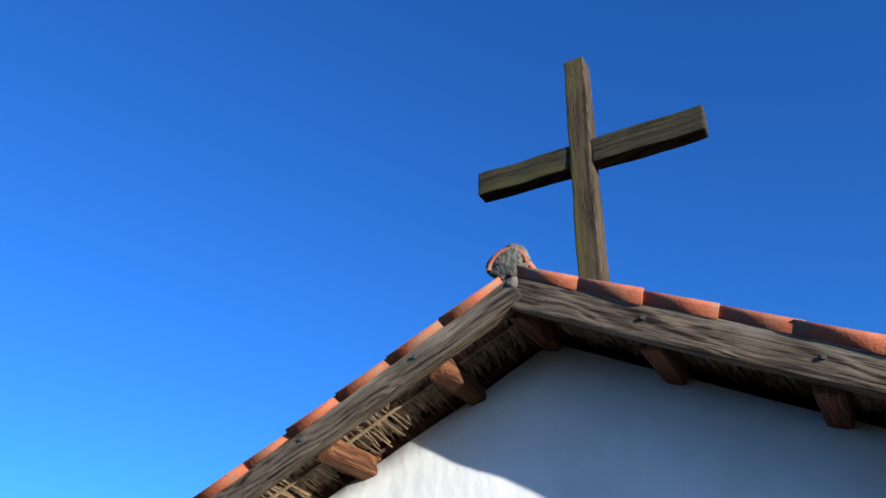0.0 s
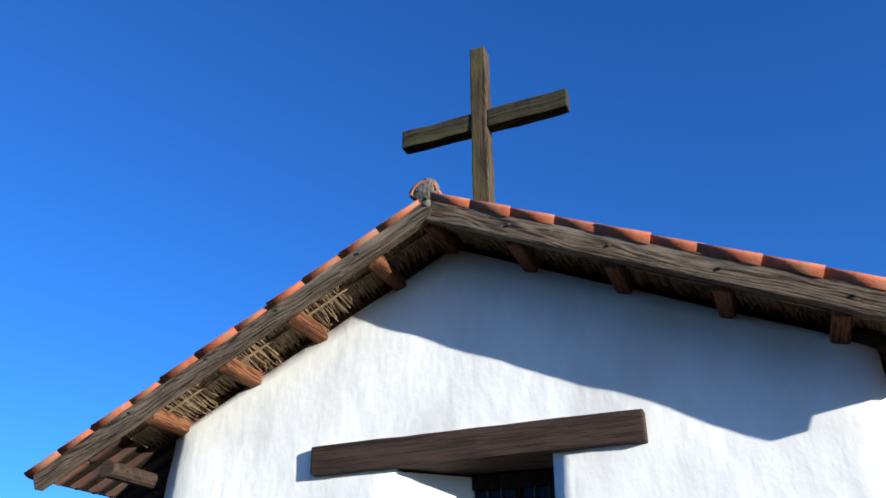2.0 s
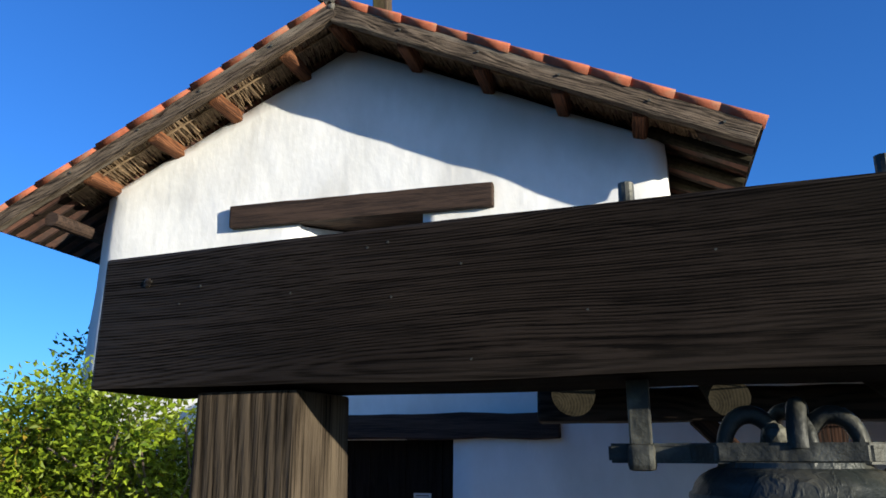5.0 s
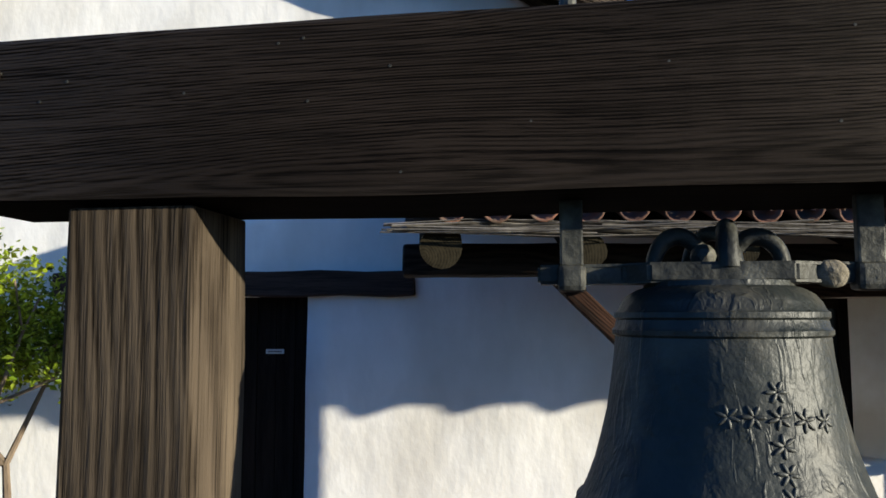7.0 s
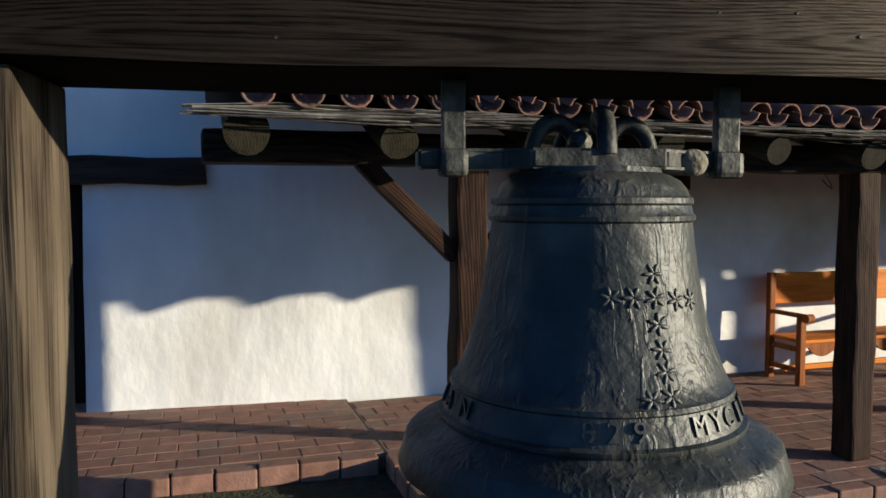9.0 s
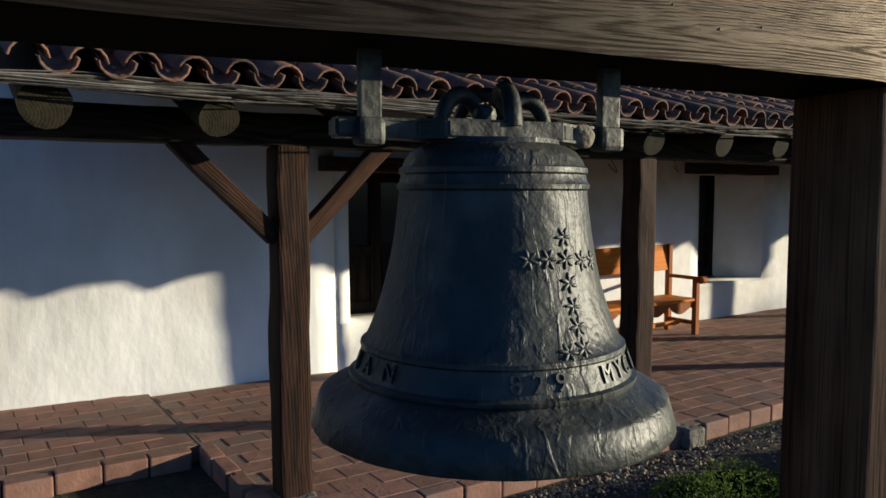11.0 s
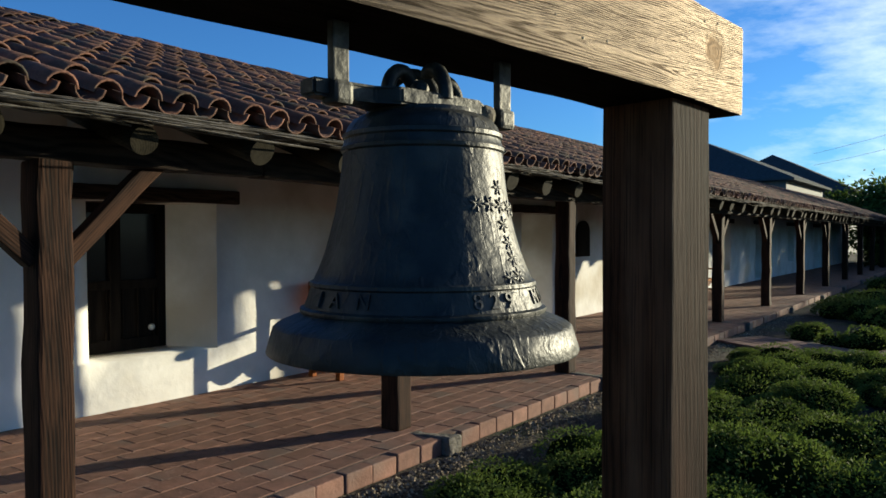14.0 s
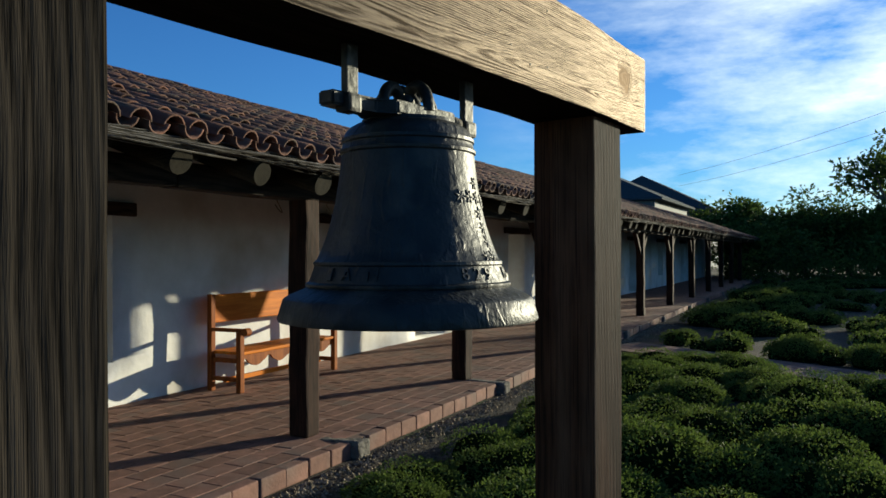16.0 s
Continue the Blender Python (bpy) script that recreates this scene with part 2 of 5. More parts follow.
        l.new(bp.outputs["Normal"], gl.inputs["Normal"])
        lw = n.new("ShaderNodeLayerWeight")
        pw = n.new("ShaderNodeMath")
        pw.operation = "POWER"
        pw.inputs[1].default_value = 1.6
        l.new(lw.outputs["Facing"], pw.inputs[0])
        wt = n.new("ShaderNodeMath")
        wt.operation = "MULTIPLY"
        wt.inputs[1].default_value = sheen[0]
        l.new(pw.outputs["Value"], wt.inputs[0])
        ms = n.new("ShaderNodeMixShader")
        l.new(wt.outputs["Value"], ms.inputs["Fac"])
        l.new(b.outputs["BSDF"], ms.inputs[1])
        l.new(gl.outputs["BSDF"], ms.inputs[2])
        l.new(ms.outputs["Shader"], n["Material Output"].inputs["Surface"])
    return m


PLASTER = material("lime_plaster", ((0.70, 0.69, 0.66), (0.80, 0.79, 0.77)), noise_scale=3.0, rough=0.92, bump=0.34, bump_scale=6.0, scale=(1.0, 1.0, 0.55),
                   stain=(0.62, 0.60, 0.56), stain_scale=0.9, bump_distance=0.03)
OLD_PLASTER = material("stained_lime_plaster", ((0.62, 0.6, 0.56), (0.75, 0.735, 0.7)), noise_scale=3.0, rough=0.92, bump=0.3, bump_scale=6.0,
                       stain=(0.5, 0.45, 0.37), stain_scale=0.8, bump_distance=0.03)
BEAM_X = wood("dark_sawn_beam", (0.0021, 0.0016, 0.0013), (0.0155, 0.0115, 0.009), 0, wear=(0.021, 0.0165, 0.013), figure=0.3, contrast=0.2, cracks=0.6, rings=210, rough=0.7, spec=0.04, bump=0.45, stretch=0.012, knot=(0.945, -0.117, 0.012), sheen=(0.33, 1.0, 0.84, 0.66), ring=3.0, pith=(0.09, 0.05))
# darker, glossless copy of the beam wood: the underside's shade put into colour
BEAM_SHADE = wood("shaded_beam_underside", (0.0014, 0.001, 0.0008), (0.0095, 0.0067, 0.0051), 0, wear=(0.013, 0.01, 0.0075), figure=0.14, contrast=0.24, cracks=0.7, rings=120, rough=0.95, spec=0.02, bump=0.5, stretch=0.02, ring=2.3, pith=(0.09, 0.05))
POST_Z = wood("weathered_post", (0.012, 0.0088, 0.006), (0.066, 0.051, 0.036), 2, wear=(0.115, 0.09, 0.062), rings=150, rough=0.85, spec=0.03, bump=0.6, stretch=0.015, ring=0.6, pith=(0.03, 0.05), contrast=0.46, diffuse=1.0, figure=0.6, waver=0.09, cracks=0.6)
POST_RED = wood("reddish_post", (0.014, 0.006, 0.003), (0.125, 0.048, 0.021), 2, wear=(0.18, 0.086, 0.044), rings=130, rough=0.8, spec=0.06, bump=0.5, stretch=0.015, ring=0.7, pith=(0.05, 0.03), contrast=0.42, diffuse=1.0, figure=0.2, waver=0.09, cracks=0.5)
OLD_X = wood("grey_weathered_board", (0.016, 0.012, 0.009), (0.13, 0.098, 0.07), 0, wear=(0.2, 0.168, 0.13), rings=44, bump=1.0, stretch=0.06, spec=0.12, contrast=0.22, cracks=0.8)
RAFTER_Y = wood("brown_rafter", (0.045, 0.018, 0.009), (0.16, 0.066, 0.03), 1, rings=24, spec=0.15)
LINTEL_X = wood("black_brown_lintel", (0.014, 0.009, 0.007), (0.055, 0.034, 0.024), 0, rings=22)
CORR_Z = wood("corridor_post", (0.007, 0.0035, 0.0025), (0.037, 0.017, 0.01), 2, rings=30, wear=(0.058, 0.026, 0.014), spec=0.12, bump=0.5, contrast=0.24, cracks=0.6)
CORR_X = wood("corridor_plate", (0.008, 0.0055, 0.004), (0.035, 0.023, 0.016), 0, rings=22, spec=0.15)
LOG_Y = wood("rafter_log", (0.01, 0.0085, 0.005), (0.037, 0.031, 0.019), 1, rings=14, spec=0.08, contrast=0.4, bump=0.3, diffuse=0.5)
CROSS_Z = wood("mossy_upright", (0.016, 0.011, 0.008), (0.08, 0.056, 0.036), 2, wear=(0.085, 0.074, 0.024), rings=30, spec=0.15)
CROSS_X = wood("mossy_crossbar", (0.010, 0.009, 0.006), (0.052, 0.045, 0.025), 0, wear=(0.055, 0.056, 0.022), rings=30, spec=0.15)
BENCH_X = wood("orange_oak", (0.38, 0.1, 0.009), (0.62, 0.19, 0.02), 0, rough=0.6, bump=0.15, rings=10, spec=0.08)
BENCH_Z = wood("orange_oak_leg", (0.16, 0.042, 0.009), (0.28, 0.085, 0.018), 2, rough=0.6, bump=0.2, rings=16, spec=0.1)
DOOR_Z = wood("dark_door_board", (0.004, 0.003, 0.0025), (0.016, 0.012, 0.0095), 2, rings=20, spec=0.08)
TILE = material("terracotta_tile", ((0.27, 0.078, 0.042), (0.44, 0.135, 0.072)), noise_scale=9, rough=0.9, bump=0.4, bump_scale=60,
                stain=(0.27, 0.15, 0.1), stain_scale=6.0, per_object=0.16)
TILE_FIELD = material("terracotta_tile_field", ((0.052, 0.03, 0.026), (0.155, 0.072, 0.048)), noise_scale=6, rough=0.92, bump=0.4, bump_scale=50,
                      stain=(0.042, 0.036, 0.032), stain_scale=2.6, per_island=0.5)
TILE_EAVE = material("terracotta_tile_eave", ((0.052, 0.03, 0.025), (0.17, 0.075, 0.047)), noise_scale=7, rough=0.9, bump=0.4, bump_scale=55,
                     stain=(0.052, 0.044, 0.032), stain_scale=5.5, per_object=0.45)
PAVER = material("brick_paver", ((0.14, 0.073, 0.053), (0.255, 0.13, 0.094)), noise_scale=8, rough=0.85, bump=0.35, bump_scale=45,
                 stain=(0.15, 0.1, 0.08), stain_scale=2.0, per_object=0.17)
PAVER_FIELD = material("brick_paver_field", ((0.14, 0.073, 0.053), (0.255, 0.13, 0.094)), noise_scale=8, rough=0.85, bump=0.35, bump_scale=45,
                       stain=(0.15, 0.1, 0.08), stain_scale=2.0, per_island=0.17)
MORTAR = material("sandy_joint", ((0.13, 0.085, 0.062), (0.22, 0.15, 0.11)), noise_scale=20, rough=0.95)
SOIL = material("garden_soil", ((0.022, 0.018, 0.012), (0.07, 0.056, 0.04)), noise_scale=14, rough=1.0, bump=0.9, bump_scale=35,
                stain=(0.028, 0.042, 0.014), stain_scale=1.6, bump_distance=0.03)
GRIT = material("gravel_chip", ((0.13, 0.1, 0.066), (0.34, 0.27, 0.18)), noise_scale=12, rough=0.95, per_island=0.45)
# worn relief on the bell's lit flank, its highlights lightened into the colour
WORN_LIT_BRONZE = material("worn_lit_bronze_relief", ((0.016, 0.02, 0.019), (0.045, 0.046, 0.038)), noise_scale=60, rough=0.5, bump=0.2, bump_scale=80, metal=0.1, spec=0.45, per_object=0.3)
BRONZE = material("painted_bronze", ((0.006, 0.009, 0.0088), (0.024, 0.0285, 0.025)), noise_scale=11, rough=0.5, bump=0.6, bump_scale=46, metal=0.1,
                  stain=(0.052, 0.05, 0.039), stain_scale=10.0, spec=0.34, bump_distance=0.006)
# thick paint: runs and curtains down the flank over the fine relief
nb, lb = BRONZE.node_tree.nodes, BRONZE.node_tree.links
run_tc, run_map, run_noise, run_ramp, run_bump = (nb.new("ShaderNode" + k) for k in ("TexCoord", "Mapping", "TexNoise", "ValToRGB", "Bump"))
run_map.inputs["Scale"].default_value = (1.0, 1.0, 0.2)
run_noise.inputs["Scale"].default_value, run_noise.inputs["Detail"].default_value, run_noise.inputs["Distortion"].default_value = 44.0, 3.0, 0.9
run_ramp.color_ramp.elements[0].position, run_ramp.color_ramp.elements[1].position = 0.54, 0.66
run_bump.inputs["Strength"].default_value, run_bump.inputs["Distance"].default_value = 0.38, 0.0032
lb.new(run_tc.outputs["Object"], run_map.inputs["Vector"])
lb.new(run_map.outputs["Vector"], run_noise.inputs["Vector"])
lb.new(run_noise.outputs["Fac"], run_ramp.inputs["Fac"])
lb.new(run_ramp.outputs["Color"], run_bump.inputs["Height"])
lb.new(nb["Principled BSDF"].inputs["Normal"].links[0].from_socket, run_bump.inputs["Normal"])
lb.new(run_bump.outputs["Normal"], nb["Principled BSDF"].inputs["Normal"])
IRON = material("old_iron", ((0.012, 0.014, 0.0135), (0.045, 0.045, 0.038)), noise_scale=16, rough=0.55, bump=0.4, bump_scale=50, metal=0.3, spec=0.3,
                stain=(0.1, 0.098, 0.08), stain_scale=14)
RUST = material("crusted_iron", ((0.07, 0.06, 0.042), (0.21, 0.185, 0.14)), noise_scale=60, rough=0.85, bump=0.6, bump_scale=90)
REED = material("dry_reed", ((0.10, 0.066, 0.036), (0.30, 0.21, 0.125)), noise_scale=9, rough=0.9, per_island=0.45)
REED_GREY = material("bleached_reed", ((0.05, 0.043, 0.035), (0.21, 0.19, 0.16)), noise_scale=9, rough=0.9, per_island=0.5)
CEMENT = material("rough_cement", ((0.065, 0.06, 0.05), (0.17, 0.155, 0.13)), noise_scale=12, rough=0.95, bump=0.9, bump_scale=28, bump_distance=0.02)
LEAF = material("shrub_leaf", ((0.036, 0.066, 0.012), (0.15, 0.2, 0.044)), noise_scale=2.5, rough=0.7, spec=0.1, bump=0, per_island=0.38, thin=0.35)
LEMON = material("citrus_leaf", ((0.042, 0.1, 0.008), (0.33, 0.39, 0.026)), noise_scale=2.2, rough=0.45, bump=0, per_island=0.65, thin=0.5)
AUTUMN = material("yellow_leaf", ((0.3, 0.22, 0.02), (0.42, 0.3, 0.04)), noise_scale=2.0, rough=0.5, bump=0, per_island=0.3, thin=0.4)
FAR_LEAF = material("woodland_leaf", ((0.025, 0.05, 0.012), (0.11, 0.16, 0.035)), noise_scale=0.7, rough=0.7, spec=0.1, bump=0, per_island=0.5, thin=0.4)
BARK = material("grey_bark", ((0.09, 0.065, 0.045), (0.22, 0.17, 0.12)), scale=(1, 1, 0.2), noise_scale=14, rough=0.95, bump=0.8, bump_scale=30)
# near-black green that stands in for the shade among the leaves
SHRUB_SHADE = material("shrub_inner_shade", ((0.004, 0.008, 0.002), (0.012, 0.02, 0.005)), noise_scale=9, rough=1.0, bump=0, spec=0.0)
SHINGLE = material("grey_shingle", ((0.03, 0.042, 0.048), (0.06, 0.075, 0.082)), scale=(1, 1, 4), noise_scale=5, rough=0.95, spec=0.1)
SIDING = material("grey_siding", ((0.1, 0.11, 0.11), (0.15, 0.16, 0.16)), noise_scale=4, rough=0.8)
CABLE = material("black_cable", ((0.08, 0.08, 0.08), (0.12, 0.12, 0.12)), noise_scale=4, rough=0.6, bump=0)
LABEL = material("pale_plate", ((0.5, 0.5, 0.48), (0.6, 0.6, 0.58)), noise_scale=30, rough=0.6, bump=0)
GLASS = bpy.data.materials.new("dark_window_glass")
GLASS.use_nodes = True
gb = GLASS.node_tree.nodes["Principled BSDF"]
gb.inputs["Base Color"].default_value = (0.006, 0.008, 0.011, 1)
gb.inputs["Roughness"].default_value = 0.12
gb.inputs["Specular IOR Level"].default_value = 0.12


# ---- builders ----
def part(name, bm, mat, parent=None, label="", smooth=False):
    """Link a bmesh as one mesh object, under a thing or a part."""
    if smooth:
        for f in bm.faces:
            f.smooth = True
        for e in bm.edges:
            if len(e.link_faces) == 2 and e.calc_face_angle() > 0.7:
                e.smooth = False
    me = bpy.data.meshes.new(name)
    bm.to_mesh(me)
    bm.free()
    me.materials.append(mat)
    ob = new(name, me)
    ob.parent = parent
    return tagged(ob, label)


def raw(name, verts, faces, mat, parent=None, label="", smooth=False):
    me = bpy.data.meshes.new(name)
    me.from_pydata(verts, [], faces)
    me.update()
    if smooth:
        me.polygons.foreach_set("use_smooth", [True] * len(me.polygons))
    me.materials.append(mat)
    ob = new(name, me)
    ob.parent = parent
    return tagged(ob, label)


def thing(name, m, label, category, group="", kind=""):
    ob = new(name)
    ob.empty_display_size = 0.1
    ob.matrix_world = m
    return tagged(ob, label, category, group, kind)


def box(bm, lo, hi, bevel=0.0, cuts=0, wobble=0.0, seed=0):
    """A box between two corners, with bevelled edges and an uneven surface where asked for."""
    lo, hi = Vector(lo), Vector(hi)
    m = Matrix.Translation((lo + hi) / 2) @ Matrix.Diagonal((*(hi - lo), 1))
    made = bmesh.ops.create_cube(bm, size=1, matrix=m)["verts"]
    edges = list({e for v in made for e in v.link_edges})
    if bevel:
        out = bmesh.ops.bevel(bm, geom=edges, offset=bevel, segments=2, profile=0.6, affect="EDGES")
        made = list({v for f in out["faces"] for v in f.verts} | {v for v in made if v.is_valid})
    if cuts:
        long = max(range(3), key=lambda i: hi[i] - lo[i])
        for k in range(1, cuts + 1):
            c = Vector((0, 0, 0))
            c[long] = lo[long] + (hi[long] - lo[long]) * k / (cuts + 1)
            no = Vector((0, 0, 0))
            no[long] = 1
            seen = {f for v in made if v.is_valid for f in v.link_faces}
            geom = list(seen | {e for f in seen for e in f.edges} | {v for f in seen for v in f.verts})
            cut = bmesh.ops.bisect_plane(bm, geom=geom, plane_co=c, plane_no=no, dist=1e-5)
            made = list({g for g in cut["geom"] if isinstance(g, bmesh.types.BMVert)} | {v for v in made if v.is_valid})
    if wobble:
        for v in made:
            if v.is_valid:
                v.co += noise.noise_vector(v.co * 3.1 + Vector((seed * 7.7, 0, 0))) * wobble
    return made


def rod(bm, a, b, r0, r1=None, n=8, caps=True):
    a, b = Vector(a), Vector(b)
    d = b - a
    m = Matrix.Translation((a + b) / 2) @ d.to_track_quat("Z", "Y").to_matrix().to_4x4()
    return bmesh.ops.create_cone(bm, cap_ends=caps, segments=n, radius1=r0, radius2=r0 if r1 is None else r1, depth=d.length, matrix=m)["verts"]


def lathe(bm, profile, n=64):
    """A surface of revolution about z from (radius, height) pairs."""
    rings = [[bm.verts.new((r * math.cos(2 * math.pi * k / n), r * math.sin(2 * math.pi * k / n), z)) for k in range(n)] for r, z in profile]
    for p, q in zip(rings, rings[1:]):
        for k in range(n):
            bm.faces.new((p[k], p[(k + 1) % n], q[(k + 1) % n], q[k]))
    return rings


def grid_wall(bm, us, rows, zrow, filled, thick, front=None, splay=0.0, rough=0.012, cell=0.3):
    """A wall of real thickness in the plane y = 0 of its own frame, with openings where filled() says no.
    us: breaks along x; rows: count of levels; zrow(j, u): height of level j at u; front(u, z): y of the face."""
    front = front or (lambda u, z: 0.0)
    fv, bv = {}, {}

    def fvert(i, j):
        if (i, j) not in fv:
            u, z = us[i], zrow(j, us[i])
            d = noise.noise(Vector((u * 1.3, z * 1.3, 2.0))) * rough + noise.noise(Vector((u * 4, z * 4, 9.0))) * rough * 0.4
            fv[i, j] = bm.verts.new((u, front(u, z) + d, z))
        return fv[i, j]

    def bvert(i, j):
        if (i, j) not in bv:
            bv[i, j] = bm.verts.new((us[i], thick, zrow(j, us[i])))
        return bv[i, j]

    nu, nz = len(us) - 1, rows - 1
    ok = lambda i, j: 0 <= i < nu and 0 <= j < nz and filled((us[i] + us[i + 1]) / 2, (zrow(j, us[i]) + zrow(j + 1, us[i])) / 2)
    for i in range(nu):
        for j in range(nz):
            if not ok(i, j):
                continue
            bm.faces.new((fvert(i, j), fvert(i + 1, j), fvert(i + 1, j + 1), fvert(i, j + 1)))
            bm.faces.new((bvert(i, j + 1), bvert(i + 1, j + 1), bvert(i + 1, j), bvert(i, j)))
            for (di, dj), (p, q) in (((0, -1), ((i, j), (i + 1, j))), ((0, 1), ((i + 1, j + 1), (i, j + 1))),
                                     ((-1, 0), ((i, j + 1), (i, j))), ((1, 0), ((i + 1, j), (i + 1, j + 1)))):
                if not ok(i + di, j + dj):
                    bm.faces.new((fvert(*q), fvert(*p), bvert(*p), bvert(*q)))


def breaks(lo, hi, extra, step):
    """Sorted breaks from lo to hi with all the extra ones in, none closer than a third of the step to those."""
    xs = sorted(extra) + [lo, hi]
    n = max(1, round((hi - lo) / step))
    for k in range(1, n):
        x = lo + (hi - lo) * k / n
        if all(abs(x - e) > step * 0.34 for e in xs):
            xs.append(x)
    return sorted(set(round(x, 4) for x in xs))


def tile_data(length, r0, r1, thick, cover, n=6, span=math.pi * 0.94):
    """A tapered half-round clay tile along y from 0 to its length, lower end at y = 0; cover: arched, else a trough."""
    vs, fs = [], []
    for y, r in ((0.0, r0), (length, r1)):
        for rr in (r, r - thick):
            for k in range(n + 1):
                a = math.pi / 2 + span * (k / n - 0.5)
                x, z = rr * math.cos(a), rr * math.sin(a)
                vs.append((x, y, z if cover else r0 - z))
    m = n + 1
    for k in range(n):
        fs.append((k, k + 1, 2 * m + k + 1, 2 * m + k))
        fs.append((m + k, 3 * m + k, 3 * m + k + 1, m + k + 1))
        fs.append((k, m + k, m + k + 1, k + 1))
        fs.append((2 * m + k, 2 * m + k + 1, 3 * m + k + 1, 3 * m + k))
    for k in (0, n):
        fs.append((k, 2 * m + k, 3 * m + k, m + k))
    return vs, fs


# ---- ground ----
bm = bmesh.new()
bmesh.ops.create_grid(bm, x_segments=90, y_segments=60, size=1, matrix=Matrix.Translation((14, 2, -0.13)) @ Matrix.Diagonal((28, 14, 1, 1)))
for v in bm.verts:
    v.co.z += noise.noise(v.co * 0.9) * 0.025 + noise.noise(v.co * 3.1) * 0.012
rim = [v for v in bm.verts if v.is_boundary]
for v in rim:
    v.co.z = -0.2
outer = bmesh.ops.create_grid(bm, x_segments=12, y_segments=12, size=1500, matrix=Matrix.Translation((14, 2, -0.2)))
tagged(part("ground", bm, SOIL), "dark garden soil with mulch and sparse grass", "ground", kind="structure")

# gravel chips along the kerb
rng = random.Random(5)
vs, fs = [], []
for k in range(5200):
    x = 2.9 + 16 * rng.random() ** 1.6
    y = 6.4 - abs(rng.gauss(0, 0.16)) - 0.01
    s = rng.uniform(0.006, 0.017)
    b0 = len(vs)
    c = Vector((x, y, -0.125 + s * 0.5))
    a = rng.random() * 3
    for d in ((1, 0, -0.3), (-0.5, 0.9, -0.3), (-0.5, -0.9, -0.3), (0.1, 0.1, 0.7)):
        q = Matrix.Rotation(a, 3, "Z") @ Vector(d) * s
        vs.append(c + q)
    fs += [(b0, b0 + 1, b0 + 3), (b0 + 1, b0 + 2, b0 + 3), (b0 + 2, b0, b0 + 3)]
tagged(raw("gravel", vs, fs, GRIT), "pale gravel chips scattered along the brick kerb", "gravel", kind="stuff")

# ---- chapel ----
CH = pose(0, 9.995, 0, 0, 0, -5.41)
chapel = thing("chapel", CH, "whitewashed adobe chapel with a tiled gable roof", "church")
RIDGE_U, WALL_L, WALL_R = -0.5, -3.66, 2.94
SLOPES = {-1: 0.503, 1: 0.462}


def roof_z(u):
    """Underside of the roof deck over the facade."""
    return 6.42 - SLOPES[1 if u > RIDGE_U else -1] * abs(u - RIDGE_U)


DOOR_U, DOOR_Z1 = (-0.78, 0.74), 1.98
WIN_U, WIN_Z = (-1.02, 0.4), (2.75, 4.31)
JOIN = 4.741
us = breaks(WALL_L, JOIN, [*DOOR_U, *WIN_U, RIDGE_U, WALL_R], 0.22)
zl = breaks(-0.15, 4.62, [0.0, DOOR_Z1, *WIN_Z, 3.2], 0.22)
TOPN = 7


def chapel_z(j, u):
    if j < len(zl):
        return zl[j]
    t = (j - len(zl) + 1) / TOPN
    return zl[-1] + (max(roof_z(u), zl[-1] + 0.02) - zl[-1]) * t


def chapel_ok(u, z):
    if u > WALL_R and z > 3.2:
        return False
    return not (DOOR_U[0] < u < DOOR_U[1] and z < DOOR_Z1 or WIN_U[0] < u < WIN_U[1] and WIN_Z[0] < z < WIN_Z[1])


bm = bmesh.new()
grid_wall(bm, us, len(zl) + TOPN, chapel_z, chapel_ok, 0.85, front=lambda u, z: 0.031 * z, rough=0.022)
for v in bm.verts:
    # corners lean in with height and are rounded by hand plastering
    if v.co.y < 0.5:
        for edge, sgn in ((WALL_L, -1), (WALL_R, 1)):
            if abs(v.co.x - edge) < 0.02 and (sgn < 0 or v.co.z > 3.3):
                v.co.x += sgn * (0.05 - 0.02 * v.co.z) + noise.noise(v.co * 2) * 0.015
                v.co.y += 0.05
part("front_wall", bm, PLASTER, chapel, "white hand-plastered adobe wall", smooth=True)
for nm, u0, u1 in (("side_wall", WALL_L + 0.01, WALL_L + 0.8), ("side_wall", WALL_R - 0.8, WALL_R - 0.01)):
    bm = bmesh.new()
    box(bm, (u0, 0.84, -0.15), (u1, 18, 4.55), 0.03)
    part(nm, bm, PLASTER, chapel)
bm = bmesh.new()
box(bm, (WALL_L + 0.8, 17.2, -0.15), (WALL_R - 0.8, 18, 5.5), 0.03)
part("back_wall", bm, PLASTER, chapel)

